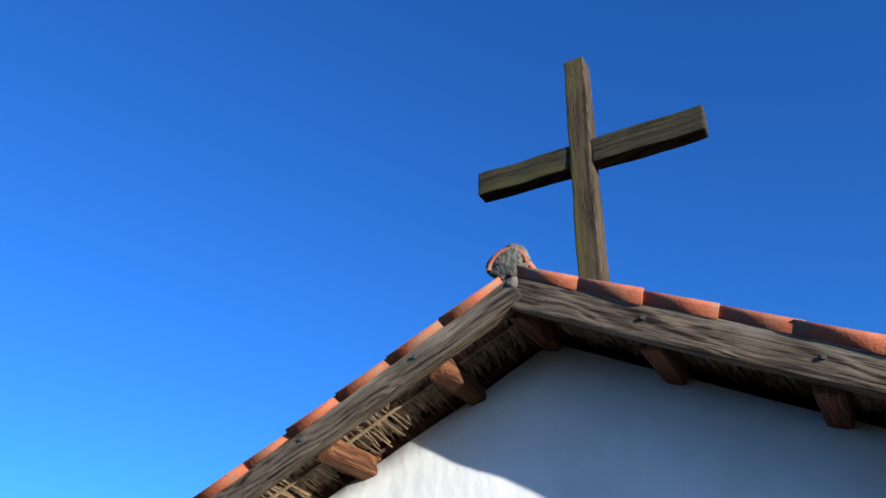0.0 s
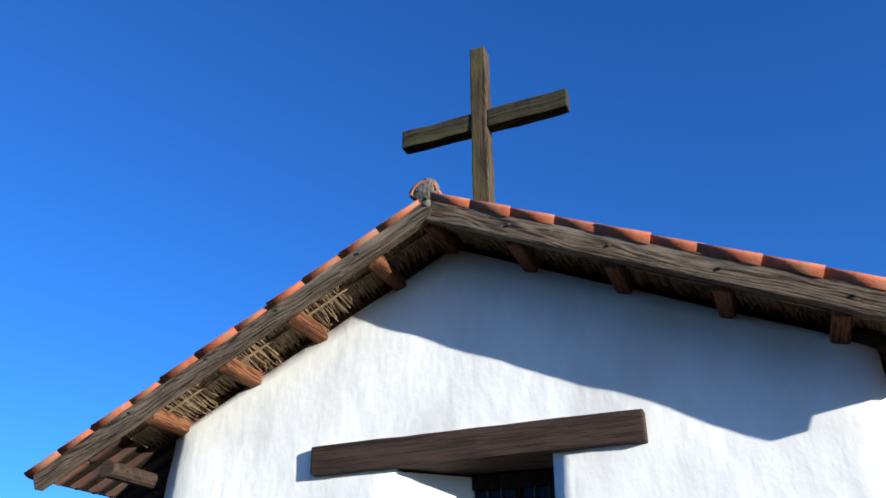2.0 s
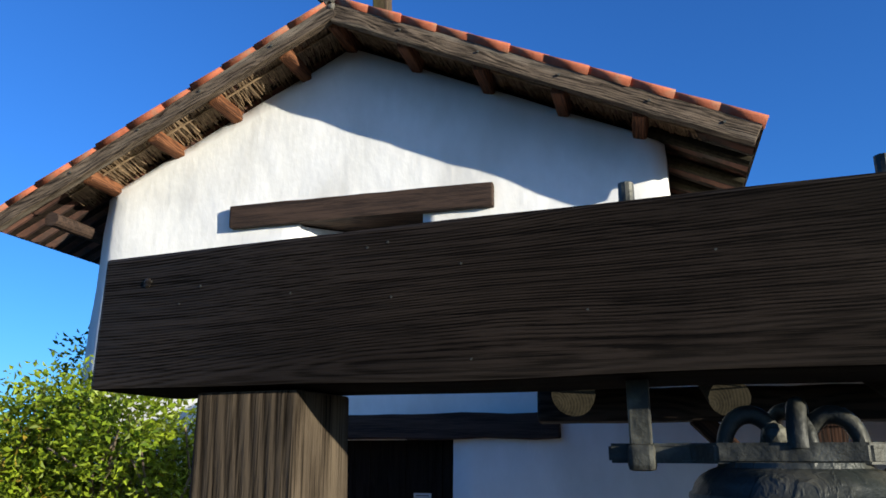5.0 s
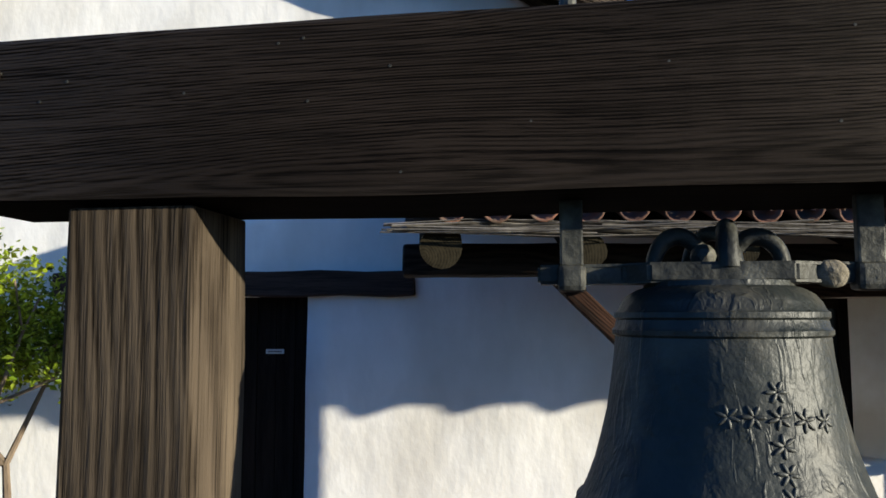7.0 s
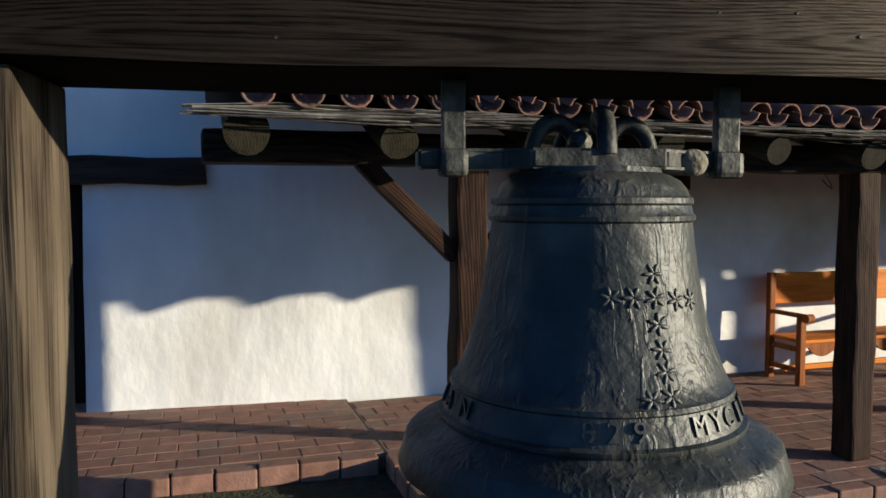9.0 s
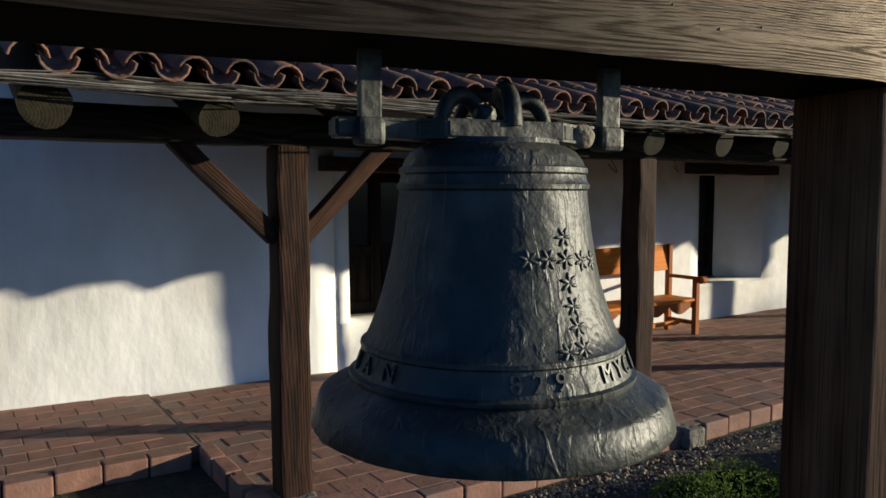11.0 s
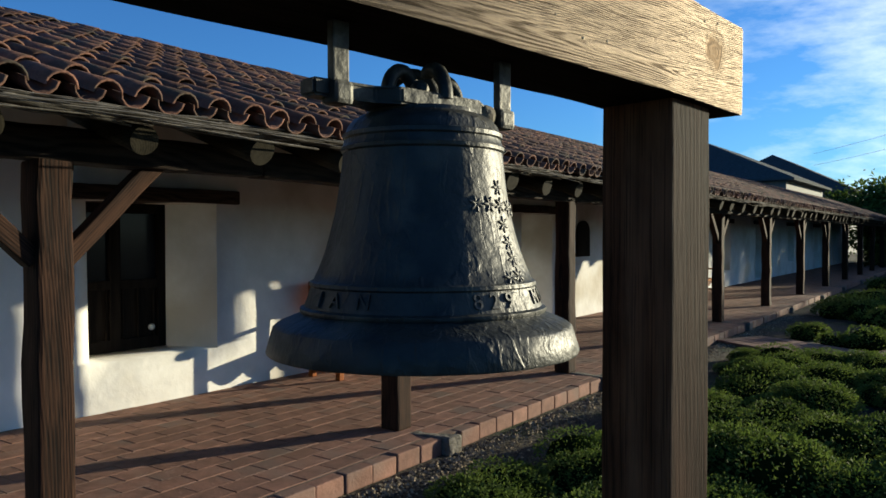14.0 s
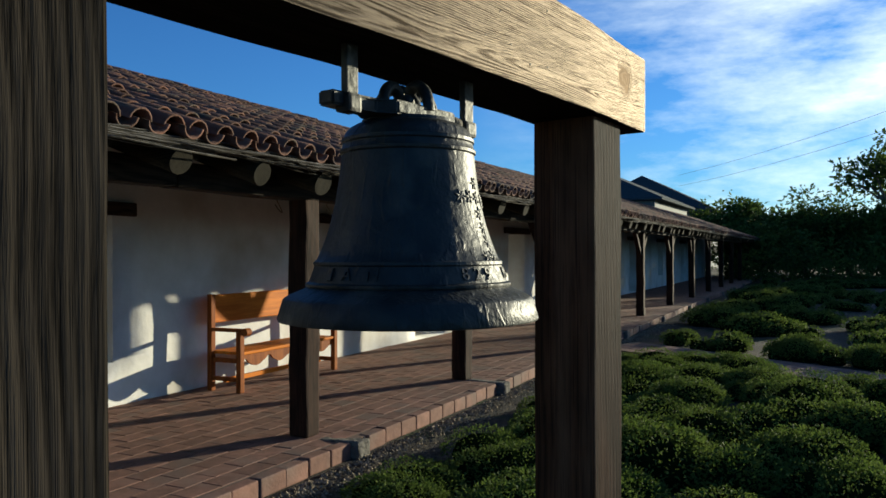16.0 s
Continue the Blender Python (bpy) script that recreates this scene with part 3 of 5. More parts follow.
# roof deck, barge boards, purlins, reed lining
EAVE_L, EAVE_R = -4.78, 3.72
for sgn, edge in ((-1, EAVE_L), (1, EAVE_R)):
    SLOPE = SLOPES[sgn]
    bm = bmesh.new()
    run = abs(edge - RIDGE_U)
    prof = [(RIDGE_U, 6.56), (edge, 6.56 - SLOPE * run), (edge, 6.61 - SLOPE * run), (RIDGE_U, 6.61)]
    a = [bm.verts.new((u, -0.44, z)) for u, z in prof]
    b = [bm.verts.new((u, 18.4, z)) for u, z in prof]
    bm.faces.new(a), bm.faces.new(b[::-1])
    for k in range(4):
        bm.faces.new((a[k], b[k], b[(k + 1) % 4], a[(k + 1) % 4]))
    bmesh.ops.recalc_face_normals(bm, faces=bm.faces[:])
    part("roof_deck", bm, CORR_X, chapel)
    # barge board: long sawn timber down the gable
    length = run * math.hypot(1, SLOPE)
    bm = bmesh.new()
    box(bm, (0.0, -0.47, -0.2), (length, -0.37, 0.0), 0.012, 24, 0.012, 3 + sgn)
    board = part("barge_board", bm, OLD_X, chapel, "grey weathered barge board")
    ang = math.atan(SLOPE)
    board.matrix_local = Matrix.Translation((RIDGE_U, 0, 6.62)) @ (Matrix.Rotation(ang, 4, "Y") if sgn > 0 else Matrix.Rotation(math.pi, 4, "Z") @ Matrix.Rotation(ang, 4, "Y"))
    if sgn < 0:
        for v in board.data.vertices:
            v.co.y = -v.co.y
        board.data.flip_normals()
    for s in (0.75, 1.71, 2.55, 3.5) if sgn < 0 else (0.9, 1.82, 2.7, 3.6, 4.3):
        if s < length - 0.1:
            bm = bmesh.new()
            rod(bm, (0, 0, 0), (0, -0.02, 0), 0.013, n=8)
            bolt = part("bolt_head", bm, IRON, chapel)
            bolt.location = (RIDGE_U + sgn * s * math.cos(ang), -0.468, 6.52 - s * math.sin(ang))
for off in (0.04, -0.6, -1.46, -2.2, -3.02, 0.84, 1.66, 2.45, 3.2):
    u, SLOPE = RIDGE_U + off, SLOPES[1 if off > 0 else -1]
    z = 6.53 - SLOPE * abs(off)
    bm = bmesh.new()
    box(bm, (-0.068, -0.37, -0.16), (0.068, 0.6, 0.0), 0.03, 3, 0.012, off * 3)
    p = part("purlin", bm, RAFTER_Y, chapel, "brown rounded purlin end")
    p.location = (u, 0, z)
    if off:
        p.rotation_euler = (0, math.atan(SLOPE) * (1 if off > 0 else -1) * 0.6, 0)


def reeds(count, place, seed):
    """Thin crooked dry stems, each a three-sided stick of two lengths."""
    r = random.Random(seed)
    vs, fs = [], []
    for _ in range(count):
        p, d, rad = place(r)
        side = d.cross(Vector((0, 0, 1)))
        side = side.normalized() if side.length > 1e-4 else Vector((1, 0, 0))
        up = side.cross(d).normalized()
        bend = (side * r.uniform(-1, 1) + up * r.uniform(-0.5, 0.5)) * d.length * 0.045
        b0 = len(vs)
        for c in (p, p + d * 0.5 + bend, p + d):
            for k in range(3):
                a = k * 2.094
                vs.append(c + (side * math.cos(a) + up * math.sin(a)) * rad)
        for s in (0, 3):
            for k in range(3):
                fs.append((b0 + s + k, b0 + s + (k + 1) % 3, b0 + s + 3 + (k + 1) % 3, b0 + s + 3 + k))
    return vs, fs


def gable_reed(sgn, edge):
    run, fall = abs(edge - RIDGE_U), SLOPES[sgn]

    def place(r):
        o = r.uniform(0.0, run)
        u, v = RIDGE_U + sgn * o, r.uniform(-0.42, -0.1)
        d = Vector((sgn * r.gauss(0.06, 0.025), 0.3, -fall * 0.06)) * r.uniform(1.0, 1.5)
        return Vector((u, v, 6.535 - fall * o - r.uniform(0, 0.022))), d, r.uniform(0.005, 0.0095)
    return place


for sgn, edge in ((-1, EAVE_L + 0.9), (1, EAVE_R - 0.6)):
    SLOPE = SLOPES[sgn]
    vs, fs = reeds(760, gable_reed(sgn, edge), 3 + sgn)
    tagged(raw("reed_lining", vs, fs, REED, chapel, "dry reed lining under the eaves"), kind="stuff")
    for v in (-0.16,):
        bm = bmesh.new()
        o1 = abs(edge - RIDGE_U)
        rod(bm, (RIDGE_U, v, 6.49), (RIDGE_U + sgn * o1, v, 6.49 - SLOPE * o1), 0.012, n=6)
        part("reed_batten", bm, REED, chapel)
# eave rafters along the corridor side, seen from below
for k in range(14):
    v = 0.15 + k * 0.62
    bm = bmesh.new()
    o0, o1 = WALL_R - RIDGE_U - 0.2, EAVE_R - RIDGE_U - 0.05
    a = Vector((RIDGE_U + o0, v, 6.47 - SLOPES[1] * o0))
    b = Vector((RIDGE_U + o1, v, 6.47 - SLOPES[1] * o1))
    rod(bm, a, b, 0.065, 0.055, 10)
    part("eave_rafter", bm, LOG_Y, chapel)
bm = bmesh.new()
rod(bm, (-3.93, -0.34, 4.46), (-3.93, 0.7, 4.46), 0.085, 0.08, 14)
for v in bm.verts:
    v.co += noise.noise_vector(v.co * 6) * 0.012
part("corner_bracket", bm, LINTEL_X, chapel, "dark round log end")

bm = bmesh.new()
box(bm, (2.0, -0.12, 3.29), (2.96, 0.16, 3.42), 0.01, 4, 0.006, 9)
part("roof_flashing", bm, OLD_X, chapel, "brown flashing board over the corridor roof")

# rake tiles down both edges of the gable, ridge cap with its mortar plug
tv, tf = tile_data(0.47, 0.1, 0.084, 0.017, True, 10)
rake_mesh = bpy.data.meshes.new("tile")
rake_mesh.from_pydata(tv, [], tf)
rake_mesh.polygons.foreach_set("use_smooth", [True] * len(rake_mesh.polygons))
rake_mesh.materials.append(TILE)
rng = random.Random(11)
for sgn, edge in ((-1, EAVE_L), (1, EAVE_R)):
    SLOPE = SLOPES[sgn]
    n = 11
    run = abs(edge - RIDGE_U) + 0.06
    for k in range(n):
        o = run - 0.005 - k * (run - 0.1) / n
        t = new("tile", rake_mesh)
        t.parent = chapel
        up = Vector((-sgn, 0, SLOPE)).normalized()
        xa = Vector((0, -sgn, 0)) if sgn > 0 else Vector((0, 1, 0))
        za = xa.cross(up)
        m = Matrix((xa, up, za)).transposed().to_4x4()
        t.matrix_local = Matrix.Translation((RIDGE_U + sgn * o, -0.42 + rng.uniform(-0.012, 0.012), (6.7 if sgn > 0 else 6.645) - SLOPE * o)) @ m @ pose(0, 0, 0, 0.5 + rng.uniform(-0.5, 0.5), 0, rng.uniform(-1.2, 1.2)) @ Matrix.Diagonal((1, 1, 1.0 if sgn > 0 else 0.62, 1))
# the field of tiles behind, one joined sheet
vs, fs = [], []
fv, ff = tile_data(0.5, 0.1, 0.085, 0.014, True, 4)
for sgn, edge in ((-1, EAVE_L), (1, EAVE_R)):
    SLOPE = SLOPES[sgn]
    run = abs(edge - RIDGE_U)
    up = Vector((-sgn, 0, SLOPE)).normalized()
    xa = Vector((0, -sgn, 0)) if sgn > 0 else Vector((0, 1, 0))
    m = Matrix((xa, up, xa.cross(up))).transposed()
    for c in range(24):
        for k in range(10):
            o = run - k * 0.41
            p = Vector((RIDGE_U + sgn * o, -0.17 + c * 0.24, 6.63 - SLOPE * o))
            b0 = len(vs)
            vs += [m @ Vector(q) + p for q in fv]
            fs += [tuple(i + b0 for i in f) for f in ff]
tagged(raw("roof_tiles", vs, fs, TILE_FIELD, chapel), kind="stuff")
for k in range(10):
    t = new("ridge_tile", rake_mesh)
    t.parent = chapel
    t.matrix_local = Matrix.Translation((RIDGE_U, -0.5 + k * 0.42, 6.66)) @ pose(0, 0, 0, 1.2, 0, 0) @ Matrix.Diagonal((1.45, 1, 1.45, 1))
bm = bmesh.new()
bmesh.ops.create_uvsphere(bm, u_segments=20, v_segments=12, radius=0.125)
for v in bm.verts:
    v.co.x *= 1.2
    v.co.y *= 0.4
    v.co += noise.noise_vector(v.co * 14) * 0.022
plug = part("mortar_plug", bm, CEMENT, chapel, "rough grey mortar plug", smooth=True)
plug.location = (RIDGE_U, -0.46, 6.71)
bm = bmesh.new()
bmesh.ops.create_uvsphere(bm, u_segments=14, v_segments=9, radius=0.055)
for v in bm.verts:
    v.co += noise.noise_vector(v.co * 16) * 0.015
plug = part("mortar_plug", bm, CEMENT, chapel, smooth=True)
plug.location = (RIDGE_U + 0.02, -0.44, 6.56)

# timber lintels, window with bars, plank door
bm = bmesh.new()
box(bm, (-1.87, 0.05, 4.3), (1.17, 0.8, 4.56), 0.02, 12, 0.012, 1)
part("window_lintel", bm, LINTEL_X, chapel, "black-brown hewn lintel")
bm = bmesh.new()
box(bm, (-1.75, -0.03, 1.98), (1.77, 0.8, 2.22), 0.02, 14, 0.016, 2)
part("door_lintel", bm, LINTEL_X, chapel, "black-brown hewn lintel")
win = new("window")
win.parent = chapel
win.location = (0, 0.62, 0)
bm = bmesh.new()
for lo, hi in (((-1.02, 0, 2.75), (-0.5, 0.12, 4.28)), ((0.34, 0, 2.75), (0.42, 0.1, 4.28)), ((-0.5, 0, 4.16), (0.34, 0.1, 4.28)), ((-0.5, 0, 2.75), (0.34, 0.1, 2.85)), ((-0.11, 0.005, 2.85), (-0.05, 0.08, 4.16))):
    if lo[0] > -1.0 or hi[0] > -0.49:
        box(bm, lo, hi, 0.006)
part("window_frame", bm, DOOR_Z, win, "dark painted frame")
bm = bmesh.new()
lo = [bm.verts.new(p) for p in ((-1.019, -0.51, 2.752), (-0.495, 0.02, 2.752), (-0.495, 0.2, 2.752), (-1.019, 0.2, 2.752))]
hi = [bm.verts.new(p) for p in ((-1.019, -0.46, 4.278), (-0.495, 0.02, 4.278), (-0.495, 0.2, 4.278), (-1.019, 0.2, 4.278))]
bm.faces.new(lo[::-1]), bm.faces.new(hi)
for k in range(4):
    bm.faces.new((lo[k], lo[(k + 1) % 4], hi[(k + 1) % 4], hi[k]))
bmesh.ops.recalc_face_normals(bm, faces=bm.faces[:])
part("window_jamb", bm, PLASTER, win, "white plastered splayed jamb")
for k, u in enumerate((-0.36, -0.23, 0.08, 0.21)):
    bm = bmesh.new()
    rod(bm, (u, 0.02, 2.85), (u, 0.02, 4.16), 0.009, n=8)
    part("window_bar", bm, IRON, win)
for z in (3.15, 3.5, 3.85):
    bm = bmesh.new()
    box(bm, (-0.5, 0.03, z), (0.34, 0.05, z + 0.025))
    part("window_bar", bm, DOOR_Z, win)
bm = bmesh.new()
box(bm, (-0.5, 0.06, 2.85), (0.34, 0.066, 4.16))
part("pane", bm, GLASS, win)
door = new("door")
door.parent = chapel
door.location = (0, 0.35, 0)
for k in range(8):
    bm = bmesh.new()
    w = (DOOR_U[1] - DOOR_U[0]) / 8
    box(bm, (DOOR_U[0] + k * w + 0.002, 0.006 * (k % 2), 0.0), (DOOR_U[0] + (k + 1) * w - 0.002, 0.07, 1.98), 0.006)
    part("plank", bm, DOOR_Z, door)
bm = bmesh.new()
box(bm, (0.26, -0.012, 1.425), (0.44, 0.0, 1.47), 0.003)
part("door_plate", bm, LABEL, door, "small pale lettered plate")
bm = bmesh.new()
box(bm, (0.28, -0.014, 1.44), (0.42, -0.011, 1.452))
part("lettering", bm, CABLE, door, "one line too small to read")

# ---- cross on the roof ----
cross = thing("roof_cross", CH @ pose(-0.42, 0.95, 0), "weathered mossy timber cross on the chapel ridge", "cross")
bm = bmesh.new()
box(bm, (-0.1, -0.1, 6.55), (0.1, 0.1, 9.63), 0.016, 18, 0.014, 5)
part("upright", bm, CROSS_Z, cross)
for a, b in ((-1.03, -0.098), (0.098, 1.07)):
    bm = bmesh.new()
    box(bm, (a, -0.075, 8.38), (b, 0.085, 8.63), 0.018, 8, 0.016, 6)
    part("crossbar", bm, CROSS_X, cross)

# ---- long wing with its covered corridor ----
wing = thing("mission_wing", Matrix.Identity(4), "long whitewashed adobe wing with a covered brick corridor", "building")
WALL_Y, X0, X1 = 9.5, 4.72, 50.0
OPENINGS = [(4.88, 6.26, 0.45, 1.96), (10.1, 11.58, 0.5, 2.0), (12.7, 13.9, 0.02, 2.02), (17.2, 18.3, 0.5, 2.0), (20.6, 21.8, 0.02, 2.02), (25.0, 26.2, 0.5, 2.0), (29.5, 30.7, 0.02, 2.0), (35, 36.2, 0.5, 2.0), (41, 42.2, 0.02, 2.0)]
us = breaks(X0, X1, [v for o in OPENINGS for v in o[:2]], 0.4)
zl = breaks(-0.12, 3.2, [v for o in OPENINGS for v in o[2:]], 0.3)
bm = bmesh.new()
grid_wall(bm, us, len(zl), lambda j, u: zl[j], lambda u, z: not any(a < u < b and c < z < d for a, b, c, d in OPENINGS), 0.75, front=lambda u, z: max(0.0, 0.503 - 0.0948 * u) + 0.031 * z * max(0.0, min(1.0, 6.5 - u)), rough=0.02)
w = part("corridor_wall", bm, OLD_PLASTER, wing, "white hand-plastered adobe wall", smooth=True)
w.location = (0, WALL_Y, 0)
for k, (a, b, c, d) in enumerate(OPENINGS):
    # splayed right jamb, timber lintel, dark leaf deep in the wall
    bm = bmesh.new()
    leaf = a + (b - a) * (0.833 if k == 0 else 0.74)
    v = [bm.verts.new(p) for p in ((b, WALL_Y + 0.02, c), (b + 0.02, WALL_Y + 0.74, c), (leaf, WALL_Y + 0.58, c), (b, WALL_Y + 0.02, d), (b + 0.02, WALL_Y + 0.74, d), (leaf, WALL_Y + 0.58, d))]
    for f in ((0, 3, 5, 2), (2, 5, 4, 1), (0, 1, 4, 3), (3, 4, 5), (0, 2, 1)):
        bm.faces.new([v[i] for i in f])
    bmesh.ops.recalc_face_normals(bm, faces=bm.faces[:])
    part("jamb", bm, OLD_PLASTER, wing)
    bm = bmesh.new()
    box(bm, (a - 0.3, WALL_Y - 0.05, d), (b + 0.26, WALL_Y + 0.6, d + 0.14), 0.015, 6, 0.01, k)
    part("lintel", bm, LINTEL_X, wing, "black-brown hewn lintel")
    dr = new("door" if c < 0.48 else "window")
    dr.parent = wing
    dr.location = (a, WALL_Y + 0.6, c)
    wd, ht = leaf - a + 0.02, d - c
    bm = bmesh.new()
    for lo, hi in (((0, 0, 0), (0.1, 0.08, ht)), ((wd - 0.1, 0, 0), (wd, 0.08, ht)), ((wd / 2 - 0.06, 0, 0), (wd / 2 + 0.06, 0.08, ht)), ((0, 0.002, ht - 0.1), (wd, 0.078, ht)), ((0, 0.002, 0), (wd, 0.078, 0.12)), ((0, 0.002, ht * 0.42), (wd, 0.078, ht * 0.42 + 0.09))):
        box(bm, lo, hi, 0.005)
    part("frame", bm, DOOR_Z, dr, "dark stained frame")
    bm = bmesh.new()
    box(bm, (0.05, 0.04, 0.1), (wd - 0.05, 0.06, ht * 0.44))
    part("panel", bm, DOOR_Z, dr)
    for q in range(6):
        bm = bmesh.new()
        x = 0.14 + (wd - 0.28) * q / 5
        rod(bm, (x, 0.02, 0.12), (x, 0.02, ht * 0.42), 0.012, n=6)
        part("baluster", bm, DOOR_Z, dr)
    bm = bmesh.new()
    box(bm, (0.05, 0.042, ht * 0.46), (wd - 0.05, 0.05, ht - 0.06))
    part("pane", bm, GLASS, dr)
    if k == 0:
        bm = bmesh.new()
        bmesh.ops.create_uvsphere(bm, u_segments=12, v_segments=8, radius=0.035)
        kn = part("knob", bm, LABEL, dr, "pale glass knob", smooth=True)
        kn.location = (wd - 0.2, -0.03, 0.22)
bm = bmesh.new()
box(bm, (4.2, 13.2, -0.12), (50, 13.8, 2.3))
part("rear_wall", bm, PLASTER, wing)
bm = bmesh.new()
box(bm, (49.4, 10.3, -0.12), (49.998, 13.198, 3.2))
part("end_wall", bm, PLASTER, wing)
# arched dark plaque on the wall
bm = bmesh.new()
pts = [(-0.28, 0), (0.28, 0)] + [(0.28 * math.cos(a), 0.5 + 0.22 * math.sin(a)) for a in [math.pi * k / 8 for k in range(9)]]
fr = [bm.verts.new((x, 0, z)) for x, z in pts]
bk = [bm.verts.new((x, 0.06, z)) for x, z in pts]
bm.faces.new(fr), bm.faces.new(bk[::-1])
for k in range(len(pts)):
    bm.faces.new((fr[k], bk[k], bk[(k + 1) % len(pts)], fr[(k + 1) % len(pts)]))
bmesh.ops.recalc_face_normals(bm, faces=bm.faces[:])
arch = part("arched_panel", bm, DOOR_Z, wing, "dark arched wall panel")
arch.location = (15.15, WALL_Y - 0.05, 1.2)

# corridor timbers
RS = 0.35
EAVE_Y, EAVE_Z = 6.42, 2.235
roof_at = lambda y: EAVE_Z + RS * (y - EAVE_Y)
posts = [3.2, 6.12, 9.3, 12.45, 15.7, 19.6, 23.6, 27.7, 31.9, 36.0, 40.2, 44.4, 48.5]
for k, x in enumerate(posts):
    bm = bmesh.new()
    box(bm, (-0.095, -0.095, 0.0 if k else -0.1), (0.095, 0.095, 2.03), 0.02, 9, 0.016, k)
    p = part("post", bm, CORR_Z, wing, "rough dark corridor post")
    p.location = (x, 6.98, 0)
    for s in (-1, 1):
        if k == 1 or k == 2:
            continue
        bm = bmesh.new()
        box(bm, (-0.05, -0.05, 0), (0.05, 0.05, 0.78), 0.01, 3, 0.008, k + s)
        b = part("brace", bm, CORR_Z, wing)
        b.matrix_local = Matrix.Translation((x + s * 0.08, 6.98, 1.5)) @ Matrix.Rotation(s * radians(45), 4, "Y")
    # cement footing
    bm = bmesh.new()
    box(bm, (-0.1, -0.6, -0.16), (0.09, -0.08, 0.004), 0.03, 4, 0.03, k)
    f = part("footing", bm, CEMENT, wing, "rough grey cement footing", smooth=False)
    f.location = (x + 0.02, 6.98, 0)
    if k == 0:
        f.scale = (1, 0.45, 1)
for a, b in zip([1.72] + [x + 1.4 for x in posts[0:-1:2]], [x + 1.4 for x in posts[0:-1:2]] + [50.0]):
    bm = bmesh.new()
    box(bm, (a, 6.88, 2.02), (b, 7.08, 2.2), 0.02, 12, 0.012, a)
    part("plate_beam", bm, CORR_X, wing, "dark hewn plate beam")
x, k = 1.92, 0
rng = random.Random(8)
while x < 49.5:
    bm = bmesh.new()
    r = 0.112 if k == 0 else rng.uniform(0.08, 0.1)
    rod(bm, (0, 0, 0), (0, 3.35, 3.35 * RS), r, r * 0.92, 16)
    for v in bm.verts:
        v.co += noise.noise_vector(v.co * 5 + Vector((k, 0, 0))) * 0.012
    lg = part("rafter_log", bm, LOG_Y, wing, "peeled round rafter log", smooth=False)
    lg.location = (x, 6.48 + rng.uniform(-0.03, 0.05), 2.12 + rng.uniform(-0.01, 0.015))
    x += 0.765 + rng.uniform(-0.04, 0.04)
    k += 1

# roof deck and gable end
bm = bmesh.new()
RY = 10.4
prof = [(EAVE_Y + 0.03, roof_at(EAVE_Y) - 0.015), (RY, roof_at(RY) - 0.015), (14.4, roof_at(EAVE_Y) - 0.015), (14.4, roof_at(EAVE_Y) + 0.02), (RY, roof_at(RY) + 0.02), (EAVE_Y + 0.03, roof_at(EAVE_Y) + 0.02)]
a = [bm.verts.new((3.62, y, z)) for y, z in prof]
b = [bm.verts.new((50.3, y, z)) for y, z in prof]
bm.faces.new(a), bm.faces.new(b[::-1])
for k in range(6):
    bm.faces.new((a[k], b[k], b[(k + 1) % 6], a[(k + 1) % 6]))
bmesh.ops.recalc_face_normals(bm, faces=bm.faces[:])
part("roof_deck", bm, CORR_X, wing)
bm = bmesh.new()
prof = [(EAVE_Y + 0.03, roof_at(EAVE_Y) - 0.015), (9.72, roof_at(9.72) - 0.015), (9.72, roof_at(9.72) + 0.02), (EAVE_Y + 0.03, roof_at(EAVE_Y) + 0.02)]
a = [bm.verts.new((1.74, y, z)) for y, z in prof]
b = [bm.verts.new((3.62, y, z)) for y, z in prof]
bm.faces.new(a), bm.faces.new(b[::-1])
for k in range(4):
    bm.faces.new((a[k], b[k], b[(k + 1) % 4], a[(k + 1) % 4]))
bmesh.ops.recalc_face_normals(bm, faces=bm.faces[:])
part("roof_deck", bm, CORR_X, wing)


def eave_reed(r):
    x = 1.62 + 48 * r.random() ** 1.7
    ln = r.uniform(0.5, 1.6)
    return Vector((x, EAVE_Y - 0.035 + r.uniform(-0.03, 0.05), EAVE_Z - 0.005 + r.uniform(-0.03, 0.02))), Vector((ln, r.uniform(-0.05, 0.05), r.uniform(-0.03, 0.03))), r.uniform(0.003, 0.0085)


vs, fs = reeds(420, eave_reed, 21)
tagged(raw("eave_reeds", vs, fs, REED_GREY, wing, "bleached reed bundles along the eave"), kind="stuff")


def under_reed(r):
    x, y = 1.75 + 30 * r.random() ** 1.5, r.uniform(EAVE_Y + 0.1, 9.4)
    return Vector((x, y, roof_at(y) - 0.02 - r.uniform(0, 0.02))), Vector((r.uniform(0.3, 0.7), r.uniform(-0.03, 0.03), 0)), r.uniform(0.006, 0.012)


vs, fs = reeds(2600, under_reed, 22)
tagged(raw("reed_ceiling", vs, fs, REED, wing), kind="stuff")
# bits of wire and a bird-nest rag hanging from the logs
for x, y, z, s in ((6.0, 7.2, 2.06, 1.0), (6.9, 7.3, 2.04, 0.7)):
    bm = bmesh.new()
    prev = None
    for k in range(9):
        t = k / 8
        c = Vector((x + 0.1 * s * math.sin(t * 3.1), y, z - 0.14 * s * math.sin(t * 2.6)))
        if prev is not None:
            rod(bm, prev, c, 0.005, n=6)
        prev = c
    part("hanging_wire", bm, REED, wing)

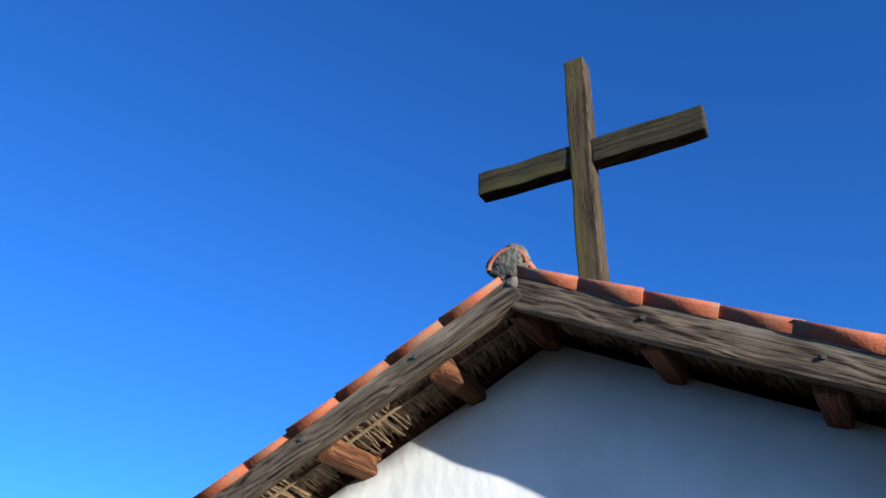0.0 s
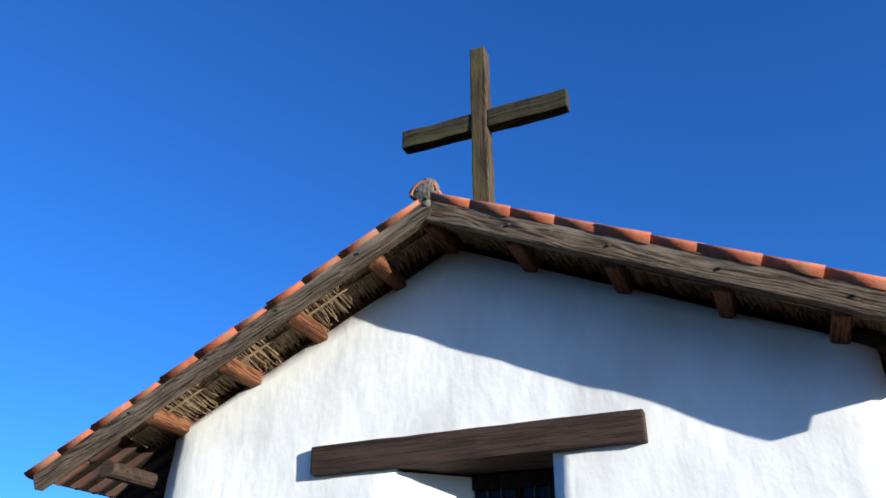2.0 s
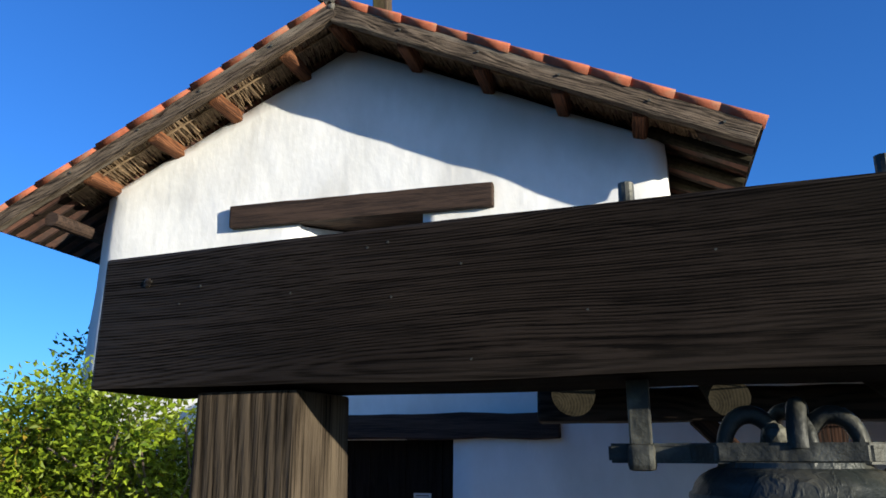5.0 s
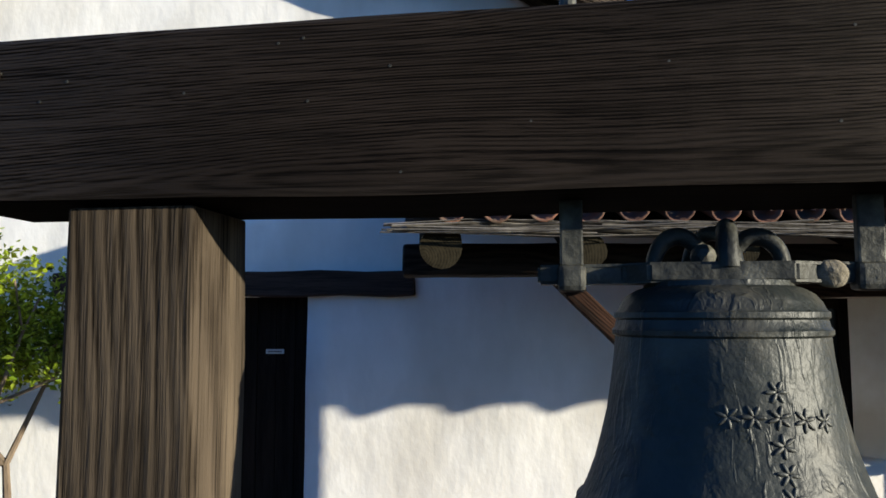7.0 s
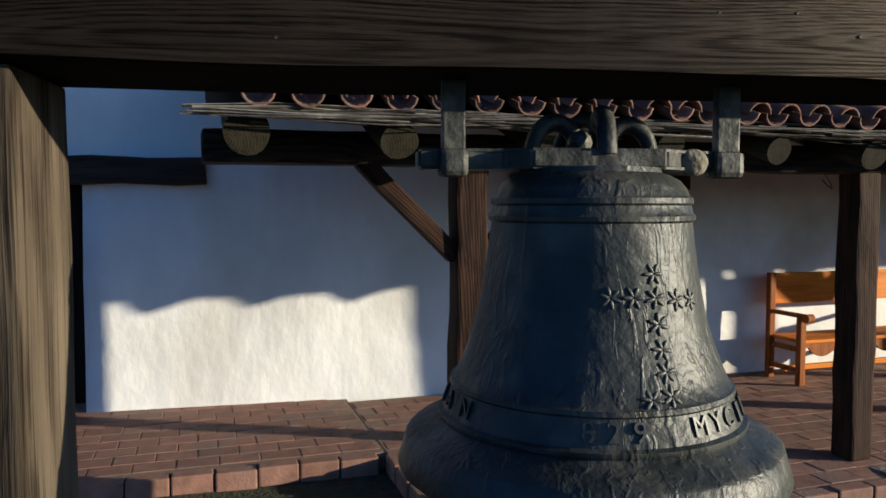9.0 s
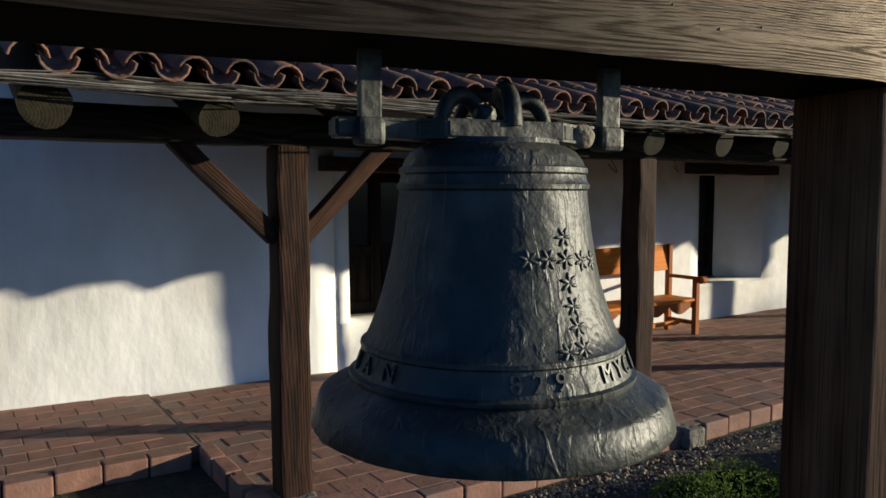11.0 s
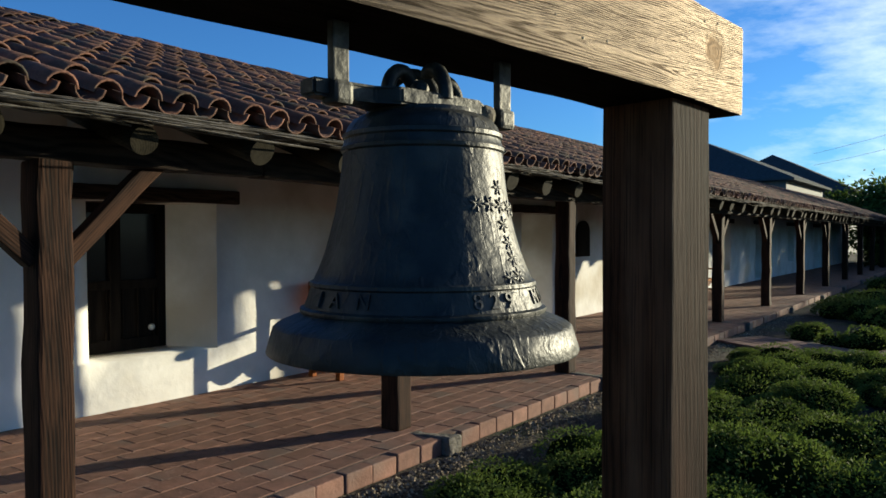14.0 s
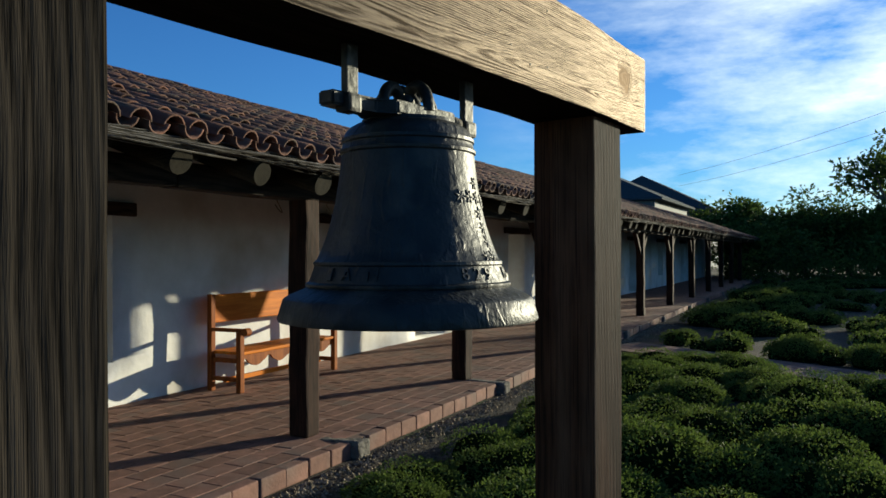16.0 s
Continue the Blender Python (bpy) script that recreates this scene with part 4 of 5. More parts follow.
# ---- bell frame and bell ----
BF = pose(1.097, 3.837, 0, 0, 0, -8.98)
bell_frame = thing("bell_stand", BF, "heavy weathered timber stand carrying the mission bell", "bell stand")
bm = bmesh.new()
box(bm, (-1.116, -0.1175, -0.1215), (1.116, 0.1175, 0.1215), 0.007, 36, 0.004, 2)
for v in bm.verts:
    # the hewn top swells over the bell and falls away to the far end
    u = v.co.x + 1.116
    if v.co.z > 0:
        v.co.z += float(np.interp(u, (0.0, 0.93, 1.4, 1.8, 2.232), (0.0, 0.012, 0.015, 0.004, -0.02)))
    else:
        v.co.z += float(np.interp(u, (1.7, 2.232), (0.0, -0.012)))
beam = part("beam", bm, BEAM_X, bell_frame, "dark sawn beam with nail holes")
# downward faces take the copy with shade in its colour
beam.data.materials.append(BEAM_SHADE)
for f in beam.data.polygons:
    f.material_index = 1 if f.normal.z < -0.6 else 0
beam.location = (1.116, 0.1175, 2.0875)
for u in (0.206, 1.884):
    bm = bmesh.new()
    box(bm, (-0.098, -0.098, -0.3), (0.098, 0.098, 1.962), 0.006, 30, 0.004, u)
    post = part("post", bm, POST_Z if u < 1 else POST_RED, bell_frame, "grey weathered square post with deep grain" if u < 1 else "reddish-brown square post with deep grain")
    post.location = (u + 0.098, 0.122, 0)
for u in (0.934, 1.303):
    bm = bmesh.new()
    rod(bm, (u, 0.11, 2.2), (u, 0.11, 2.282), 0.0135, 0.0125, 12)
    rod(bm, (u, 0.11, 2.219), (u, 0.11, 2.23), 0.03, n=16)
    part("bolt", bm, IRON, bell_frame, "rusty bolt end")
rng = random.Random(3)
for k in range(26):
    u, z = rng.uniform(0.08, 2.15), rng.uniform(1.99, 2.19)
    bm = bmesh.new()
    rod(bm, (0, 0.002, 0), (0, -0.0012, 0), rng.uniform(0.002, 0.004), 0.002, 7)
    nl = part("nail_head", bm, IRON, bell_frame)
    nl.location = (u, 0.001, z)
bm = bmesh.new()
bmesh.ops.create_uvsphere(bm, u_segments=12, v_segments=8, radius=0.009)
for v in bm.verts:
    v.co.y *= 0.3
kn = part("knot", bm, BEAM_X, bell_frame, "pale split knot")
kn.location = (0.1, 0.0, 2.155)

AXU, AXD = 1.135, 0.114
bell = thing("bell", BF @ pose(AXU, AXD, 0), "dark painted bronze mission bell hung from iron straps", "bell")
bm = bmesh.new()
outer = [(0.250, 1.434), (0.262, 1.427), (0.2742, 1.429), (0.2755, 1.433), (0.2635, 1.473), (0.2595, 1.4765), (0.252, 1.481), (0.238, 1.487), (0.224, 1.493), (0.216, 1.498),
         (0.218, 1.501), (0.2175, 1.506), (0.2105, 1.509), (0.204, 1.525), (0.1985, 1.542), (0.201, 1.545), (0.2, 1.551), (0.194, 1.554), (0.185, 1.573), (0.174, 1.602),
         (0.164, 1.635), (0.1555, 1.672), (0.149, 1.71), (0.1445, 1.745), (0.1415, 1.774), (0.145, 1.777), (0.1455, 1.783), (0.1415, 1.787), (0.139, 1.797), (0.142, 1.8),
         (0.1415, 1.807), (0.137, 1.81), (0.133, 1.82), (0.124, 1.831), (0.11, 1.839), (0.1, 1.842), (0.098, 1.849), (0.085, 1.85), (0.001, 1.85)]
inner = [(0.001, 1.80), (0.09, 1.795), (0.118, 1.77), (0.125, 1.70), (0.143, 1.62), (0.18, 1.53), (0.212, 1.48), (0.238, 1.448), (0.25, 1.434)]
rings = lathe(bm, inner + outer, 96)
for ring in rings:
    for v in ring:
        if v.co.z < 1.83:
            k = 1 + noise.noise(v.co * 21) * 0.006 + noise.noise(v.co * 60) * 0.003
            v.co.x *= k
            v.co.y *= k
bmesh.ops.recalc_face_normals(bm, faces=bm.faces[:])
part("bell_body", bm, BRONZE, bell, smooth=True)


def bell_radius(z):
    pts = outer[4:33]
    for (r0, z0), (r1, z1) in zip(pts, pts[1:]):
        if z0 <= z <= z1:
            return r0 + (r1 - r0) * (z - z0) / (z1 - z0 + 1e-9)
    return 0.15


PHI = radians(8.98)


def on_bell(deg, z, out=0.0):
    """Pose on the bell's skin, x along it, y up it, z out of it. deg: compass angle of the place's own x axis."""
    a = radians(deg) + PHI
    n = Vector((math.cos(a), math.sin(a), 0))
    slope = (bell_radius(z + 0.01) - bell_radius(z - 0.01)) / 0.02
    up = Vector((n.x * slope, n.y * slope, 1)).normalized()
    x = up.cross(n).normalized()
    nn = x.cross(up)
    m = Matrix((x, up, nn)).transposed().to_4x4()
    return Matrix.Translation(n * (bell_radius(z) + out) + Vector((0, 0, z))) @ m


bm = bmesh.new()
for k in range(6):
    a = 2 * math.pi * k / 6
    c = Matrix.Translation((0.0085 * math.cos(a), 0.0085 * math.sin(a), 0)) @ Matrix.Rotation(a, 4, "Z") @ Matrix.Diagonal((0.0082, 0.003, 0.0024, 1))
    bmesh.ops.create_icosphere(bm, subdivisions=2, radius=1, matrix=c)
flower = bpy.data.meshes.new("flower")
bm.to_mesh(flower)
bm.free()
flower.materials.append(WORN_LIT_BRONZE)
spots = [(-86.5, z) for z in (1.711, 1.681, 1.649, 1.618, 1.592, 1.564)] + [(-109, 1.682), (-98, 1.682), (-74, 1.677), (-62.5, 1.675), (-95, 1.562)]
for k, (d, z) in enumerate(spots):
    f = new("flower", flower)
    f.parent = bell
    f.matrix_local = on_bell(d, z, 0.0005) @ pose(0, 0, 0, 0, 0, 17 * k) @ Matrix.Diagonal((0.9 + 0.06 * (k % 3), 0.9, 0.85, 1))


def letter(ch, deg, z, size):
    cu = bpy.data.curves.new("letter", "FONT")
    cu.body, cu.size, cu.extrude, cu.align_x, cu.align_y = ch, size, 0.0018, "CENTER", "CENTER"
    tmp = bpy.data.objects.new("letter", cu)
    me = bpy.data.meshes.new_from_object(tmp)
    bpy.data.objects.remove(tmp)
    me.name = "letter"
    me.materials.clear()
    # letters round the shaded flank get the darker bronze: shade put into colour
    me.materials.append(WORN_LIT_BRONZE if deg > -150 else BRONZE)
    ob = new("letter", me)
    ob.parent = bell
    ob.matrix_local = on_bell(deg, z, 0.0014)
    return ob


for ch, d in (("8", -118.5), ("2", -110), ("9", -101), ("M", -77), ("Y", -68), ("C", -59), ("A", -186), ("N", -170)):
    letter(ch, d, 1.526, 0.036)
for d in (-49, -40, -31, -198):
    bm = bmesh.new()
    box(bm, (-0.006, -0.013, 0), (0.006, 0.013, 0.005), 0.001)
    b = part("raised_bar", bm, BRONZE, bell)
    b.matrix_local = on_bell(d, 1.526, 0.0)


def loop(parent, centre, r, tube, turn, rise=1.3, name="crown_loop"):
    """Half-ring of cast metal standing on the plate."""
    bm = bmesh.new()
    n, m = 16, 10
    prev = None
    for k in range(n + 1):
        a = math.pi * k / n
        c = Vector((r * math.cos(a), 0, r * rise * math.sin(a)))
        t = 1.0 + 0.25 * math.sin(a)
        ring = [bm.verts.new(c + Vector((math.cos(a), 0, math.sin(a))) * tube * t * math.cos(q) + Vector((0, tube * 1.25, 0)) * math.sin(q)) for q in [2 * math.pi * j / m for j in range(m)]]
        if prev:
            for j in range(m):
                bm.faces.new((prev[j], prev[(j + 1) % m], ring[(j + 1) % m], ring[j]))
        prev = ring
    bmesh.ops.recalc_face_normals(bm, faces=bm.faces[:])
    ob = part(name, bm, IRON, parent, smooth=True)
    ob.matrix_local = Matrix.Translation(centre) @ Matrix.Rotation(radians(turn), 4, "Z")
    return ob


# yoke: wide iron plate with rounded ends, crown loops over it
bm = bmesh.new()
outline = [(-0.25, -0.02), (-0.13, -0.022), (-0.1, -0.055), (0.09, -0.06), (0.13, -0.025), (0.2, -0.02), (0.2, 0.02), (0.13, 0.025), (0.09, 0.05), (-0.1, 0.05), (-0.13, 0.022), (-0.25, 0.02)]
lo = [bm.verts.new((x, y, 1.847)) for x, y in outline]
hi = [bm.verts.new((x, y, 1.875)) for x, y in outline]
bm.faces.new(lo[::-1]), bm.faces.new(hi)
for k in range(len(outline)):
    bm.faces.new((lo[k], lo[(k + 1) % 12], hi[(k + 1) % 12], hi[k]))
bmesh.ops.bevel(bm, geom=bm.edges[:], offset=0.004, segments=2, affect="EDGES")
part("yoke_plate", bm, IRON, bell)
bm = bmesh.new()
bmesh.ops.create_icosphere(bm, subdivisions=3, radius=0.02, matrix=Matrix.Translation((0.146, -0.022, 1.86)) @ Matrix.Diagonal((1.15, 0.8, 0.95, 1)))
for v in bm.verts:
    v.co += noise.noise_vector(v.co * 45) * 0.004
part("yoke_end", bm, RUST, bell, "pale crusted bolt knob", smooth=True)
bm = bmesh.new()
rod(bm, (0, 0, 1.83), (0, 0, 1.85), 0.075, 0.07, 20)
part("crown_neck", bm, IRON, bell)
loop(bell, (0.012, -0.012, 1.868), 0.042, 0.011, 80, 1.35)
loop(bell, (-0.052, 0.0, 1.866), 0.036, 0.0105, 6, 1.35)
loop(bell, (0.056, 0.004, 1.866), 0.035, 0.0105, -8, 1.35)
loop(bell, (0.0, 0.03, 1.866), 0.046, 0.009, 125, 1.2)
bm = bmesh.new()
bmesh.ops.create_icosphere(bm, subdivisions=2, radius=0.018, matrix=Matrix.Translation((-0.02, -0.012, 1.885)))
part("crown_nub", bm, IRON, bell)
for u, w in ((0.933, 0.018), (1.333, 0.02)):
    bm = bmesh.new()
    box(bm, (u - w * 0.9, 0.088, 1.872), (u + w * 0.9, 0.104, 1.968), 0.003)
    box(bm, (u - w * 1.1, 0.08, 1.836), (u + w * 1.1, 0.118, 1.874), 0.008)
    s = part("hanger_strap", bm, IRON, bell, "forged iron strap")
    s.location = (-AXU, -AXD, 0)
bm = bmesh.new()
rod(bm, (0, 0, 1.79), (0, 0, 1.46), 0.012, 0.016, 10)
bmesh.ops.create_uvsphere(bm, u_segments=14, v_segments=10, radius=0.032, matrix=Matrix.Translation((0, 0, 1.45)))
part("clapper", bm, IRON, bell)

# ---- bench against the wall ----
bench = thing("bench", pose(8.32, 9.08, 0, 0, 0, 1.0), "orange oak mission bench with carved apron against the wall", "bench")
L = 0.93
bm = bmesh.new()
box(bm, (-L, 0.16, 0.77), (L, 0.195, 1.09), 0.012, 8, 0.003)
for v in bm.verts:
    v.co.y += 0.12 * (v.co.z - 0.77)
part("backrest", bm, BENCH_X, bench)
bm = bmesh.new()
box(bm, (-L, -0.26, 0.42), (L, 0.2, 0.455), 0.01, 8, 0.002)
part("seat", bm, BENCH_X, bench)
bm = bmesh.new()
apron = [(-L + 0.05, 0.42)]
for k in range(41):
    x = -L + 0.06 + (2 * L - 0.12) * k / 40
    apron.append((x, 0.31 + 0.035 * math.cos(k * math.pi / 5) + (0.03 if k % 10 < 2 else 0)))
apron.append((L - 0.05, 0.42))
a = [bm.verts.new((x, -0.235, z)) for x, z in apron]
b = [bm.verts.new((x, -0.21, z)) for x, z in apron]
bm.faces.new(a), bm.faces.new(b[::-1])
for k in range(len(apron)):
    bm.faces.new((a[k], b[k], b[(k + 1) % len(apron)], a[(k + 1) % len(apron)]))
bmesh.ops.recalc_face_normals(bm, faces=bm.faces[:])
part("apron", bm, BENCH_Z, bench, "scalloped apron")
for sx in (-1, 1):
    for y0, top in ((-0.27, 0.68), (0.15, 1.1)):
        bm = bmesh.new()
        box(bm, (sx * (L + 0.005) - 0.035, y0, 0.0), (sx * (L + 0.005) + 0.035, y0 + 0.065, top), 0.008)
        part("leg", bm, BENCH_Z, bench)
    bm = bmesh.new()
    box(bm, (sx * (L + 0.005) - 0.04, -0.34, 0.68), (sx * (L + 0.005) + 0.04, 0.16, 0.72), 0.014)
    rod(bm, (sx * (L + 0.005) - 0.04, -0.33, 0.685), (sx * (L + 0.005) + 0.04, -0.33, 0.685), 0.045, n=14)
    part("armrest", bm, BENCH_Z, bench)
    for z in (0.12, 0.33):
        bm = bmesh.new()
        box(bm, (sx * L - 0.02, -0.21, z), (sx * L + 0.02, 0.16, z + 0.05), 0.005)
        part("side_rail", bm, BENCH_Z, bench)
bm = bmesh.new()
box(bm, (-L, -0.03, 0.1), (L, 0.02, 0.15), 0.006)
part("stretcher", bm, BENCH_X, bench)
# a second bench far along the corridor
copy_thing(bench, pose(21.4, 9.08, 0, 0, 0, 0.5))


# ---- planting ----
def leaves(r, n, surface, size, tilt=0.9):
    """Small pointed leaves, two triangles each, scattered on a surface of (place, normal)."""
    vs, fs = [], []
    for _ in range(n):
        p, nn = surface(r)
        s = size * r.uniform(0.6, 1.35)
        d = (nn + Vector((r.gauss(0, 1), r.gauss(0, 1), r.gauss(0, 1))) * tilt).normalized()
        side = d.orthogonal().normalized()
        side = Matrix.Rotation(r.uniform(0, 6.28), 3, d) @ side
        fold = side.cross(d) * s * 0.18
        b0 = len(vs)
        vs += [p, p + d * s * 0.5 + side * s * 0.26 + fold, p + d * s, p + d * s * 0.5 - side * s * 0.26 + fold]
        fs += [(b0, b0 + 1, b0 + 2), (b0, b0 + 2, b0 + 3)]
    return vs, fs


def shrub(seed, n, size):
    r = random.Random(seed)
    lobes = [(Vector((r.uniform(-0.4, 0.4), r.uniform(-0.35, 0.35), r.uniform(0.06, 0.2))), r.uniform(0.24, 0.42)) for _ in range(9)]

    def surface(q):
        while True:
            c, rad = q.choice(lobes)
            d = Vector((q.gauss(0, 1), q.gauss(0, 1), abs(q.gauss(0, 1)) * 0.9 - 0.1)).normalized()
            p = c + Vector((d.x * rad, d.y * rad, d.z * rad * 0.82)) * q.uniform(0.86, 1.05)
            if p.z > -0.02:
                return p, d + Vector((0, 0, 0.3))
    ob = thing("shrub", Matrix.Identity(4), "low rounded green shrub in the garden bed", "shrub", "garden shrubs")
    # added dark lobes fill the shrub, painted as its inner shade
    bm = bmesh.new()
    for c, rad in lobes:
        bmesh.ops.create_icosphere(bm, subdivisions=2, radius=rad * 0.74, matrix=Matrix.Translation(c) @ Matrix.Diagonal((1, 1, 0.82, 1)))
    part("heart", bm, SHRUB_SHADE, ob)
    vs, fs = leaves(r, n, surface, size)
    raw("foliage", vs, fs, LEAF, ob)
    return ob


near = [shrub(31 + k, 8500, 0.032) for k in range(3)]
far = [shrub(51 + k, 2200, 0.06) for k in range(2)]
rng = random.Random(77)
spots = [(5.3, 5.45, 0.75), (6.2, 5.2, 0.8), (4.5, 4.9, 0.7), (5.4, 4.4, 0.9), (7.3, 5.0, 0.85), (8.3, 5.1, 0.9), (6.6, 4.0, 0.95), (7.8, 4.1, 0.9), (9.0, 4.2, 0.85), (9.7, 4.9, 0.9),
         (10.7, 4.6, 0.9), (7.0, 3.0, 0.9), (8.3, 3.1, 1.0), (9.5, 3.2, 0.95), (10.5, 3.6, 0.8), (6.2, 2.7, 0.8), (7.6, 2.0, 0.85), (9.2, 2.0, 0.9), (10.6, 2.3, 0.85), (5.4, 3.3, 0.75), (11.1, 5.2, 0.7), (10.8, 1.1, 0.8), (8.8, 0.9, 0.8), (11.9, 4.9, 0.8), (12.2, 5.6, 0.55), (11.6, 3.9, 0.75), (14.6, 4.6, 0.85), (13.9, 3.2, 0.9), (13.2, 2.0, 0.85), (15.2, 5.4, 0.7)]
for x in range(14, 46):
    for _ in range(3 if x < 30 else 2):
        y = rng.uniform(-2.0, 5.5)
        if x > 14 or rng.random() < 0.6:
            spots.append((x + rng.uniform(-0.5, 0.5), y, rng.uniform(0.8, 1.15)))
PATH_POSE = pose(14.35, 6.36, 0, 0, 0, -30.8)
to_path = PATH_POSE.inverted()
spots = [q for q in spots if abs((to_path @ Vector((q[0], q[1], 0))).x) > 0.55 + 0.5 * q[2]]
used = set()
for k, (x, y, s) in enumerate(spots):
    src = near[k % 3] if x < 14 else far[k % 2]
    m = pose(x, y, -0.14, 0, 0, rng.uniform(0, 360))
    s *= 1.0 if x < 14 else 0.9
    sc = (s * rng.uniform(0.95, 1.2), s * rng.uniform(0.95, 1.2), s * rng.uniform(0.7, 0.98))
    if src.name not in used:
        used.add(src.name)
        ob = src
        ob.matrix_world = m
    else:
        ob = copy_thing(src, m)
    ob.scale = sc


def branch(bm, a, d, r, depth, rr, tips):
    b = a + d
    rod(bm, a, b, r, r * 0.68, 7, False)
    tips.append(b)
    if depth:
        for _ in range(3 if depth > 1 else 2):
            nd = (d.normalized() + Vector((rr.gauss(0, 0.5), rr.gauss(0, 0.5), rr.gauss(0.15, 0.35)))).normalized() * d.length * rr.uniform(0.62, 0.85)
            branch(bm, b, nd, r * 0.64, depth - 1, rr, tips)


def tree(name, seed, height, spread, n, size, leaf_mat, label, trunk=0.3, tall=1.0, clump=0.2, low=0.22, hem=0.0):
    r = random.Random(seed)
    ob = thing(name, Matrix.Identity(4), label, "tree")
    bm = bmesh.new()
    tips = []
    for _ in range(2):
        branch(bm, Vector((r.uniform(-0.08, 0.08), r.uniform(-0.08, 0.08), -0.1)), Vector((r.uniform(-0.25, 0.25), r.uniform(-0.25, 0.25), 1.0)) * height * trunk, height * 0.02, 3, r, tips)
    part("trunk", bm, BARK, ob)
    cl = []
    for t in tips[4:]:
        cl.append((t, spread * r.uniform(0.1, 0.22)))
    for _ in range(26):
        a, q = r.uniform(0, 6.28), math.sqrt(r.random())
        h = r.uniform(low, 1.0)
        w = spread * 0.55 * math.sin(min(1.0, (1.08 - h) * 1.6) * 1.57)
        cl.append((Vector((w * q * math.cos(a), w * q * math.sin(a), height * h)), spread * r.uniform(0.1, clump)))

    def surface(q):
        while True:
            c, rad = q.choice(cl)
            d = Vector((q.gauss(0, 1), q.gauss(0, 1), q.gauss(0.2, 1))).normalized()
            p = c + Vector((d.x, d.y, d.z * tall)) * rad * q.uniform(0.4, 1.15)
            if p.z > hem + 0.15 * math.sin(p.x * 5):
                return p, d
    vs, fs = leaves(r, n, surface, size)
    raw("crown", vs, fs, leaf_mat, ob)
    return ob


lemon = tree("citrus_tree", 4, 2.6, 2.3, 12500, 0.068, LEMON, "bushy citrus tree with yellow-green leaves beside the chapel", trunk=0.42, clump=0.2, low=0.64, hem=1.5)
lemon.matrix_world = pose(-2.6, 8.55, -0.15)
lemon.scale = (1.0, 1.0, 0.87)
r = random.Random(2)
vs, fs = leaves(r, 1100, lambda q: (Vector((q.gauss(-0.25, 0.35), q.gauss(-0.5, 0.22), q.gauss(1.95, 0.25))), Vector((0, 0, 1))), 0.065)
raw("yellow_foliage", vs, fs, AUTUMN, lemon, "yellowing leaves")
shrubby = tree("citrus_tree", 9, 2.1, 1.7, 6500, 0.064, LEMON, "low leafy citrus in front of the chapel wall", trunk=0.44, clump=0.22, low=0.72, hem=1.5)
shrubby.matrix_world = pose(-1.35, 8.9, -0.15)
shrubby.scale = (1.0, 1.0, 0.92)
tallt = tree("dark_tree", 14, 5.2, 2.6, 5200, 0.13, FAR_LEAF, "tall dark tree behind the citrus", clump=0.2)
tallt.matrix_world = pose(-7.2, 17.0, -0.2)
woods = [tree("garden_tree", 61 + k, 5.2 + k * 0.5, 5.6, 8000, 0.32, FAR_LEAF, "dark leafy tree at the end of the garden", clump=0.24) for k in range(3)]
rng = random.Random(15)
first = set()
for k in range(26):
    src = woods[k % 3]
    x, y = 47 + rng.uniform(0, 16) + (k % 2) * 8, 8.6 - k * 0.95 + rng.uniform(-0.8, 0.8)
    m = pose(x, y, -0.2, 0, 0, rng.uniform(0, 360))
    if src.name not in first:
        first.add(src.name)
        src.matrix_world = m
        ob = src
    else:
        ob = copy_thing(src, m)
    s = rng.uniform(0.85, 1.15)
    # unseen trees on the sun side get extra height to shade the far wall
    tall = 1.6 if -9.5 < y < -2.5 else 1.0
    ob.scale = (s, s, s * tall * rng.uniform(0.55, 0.8))
pine = tree("conifer", 88, 9.5, 3.4, 5000, 0.3, FAR_LEAF, "tall sparse conifer beyond the garden", clump=0.16)
pine.matrix_world = pose(52, -1.5, -0.2)

# hedge filling the foot of the far trees
r = random.Random(33)
vs, fs = leaves(r, 16000, lambda q: (Vector((46 + q.gauss(0, 0.7), q.uniform(-26, 8), abs(q.gauss(0, 0.9)))), Vector((-0.6, 0, 0.6))), 0.2)
tagged(raw("hedge", vs, fs, FAR_LEAF), "dense dark hedge closing the garden", "hedge", kind="stuff")

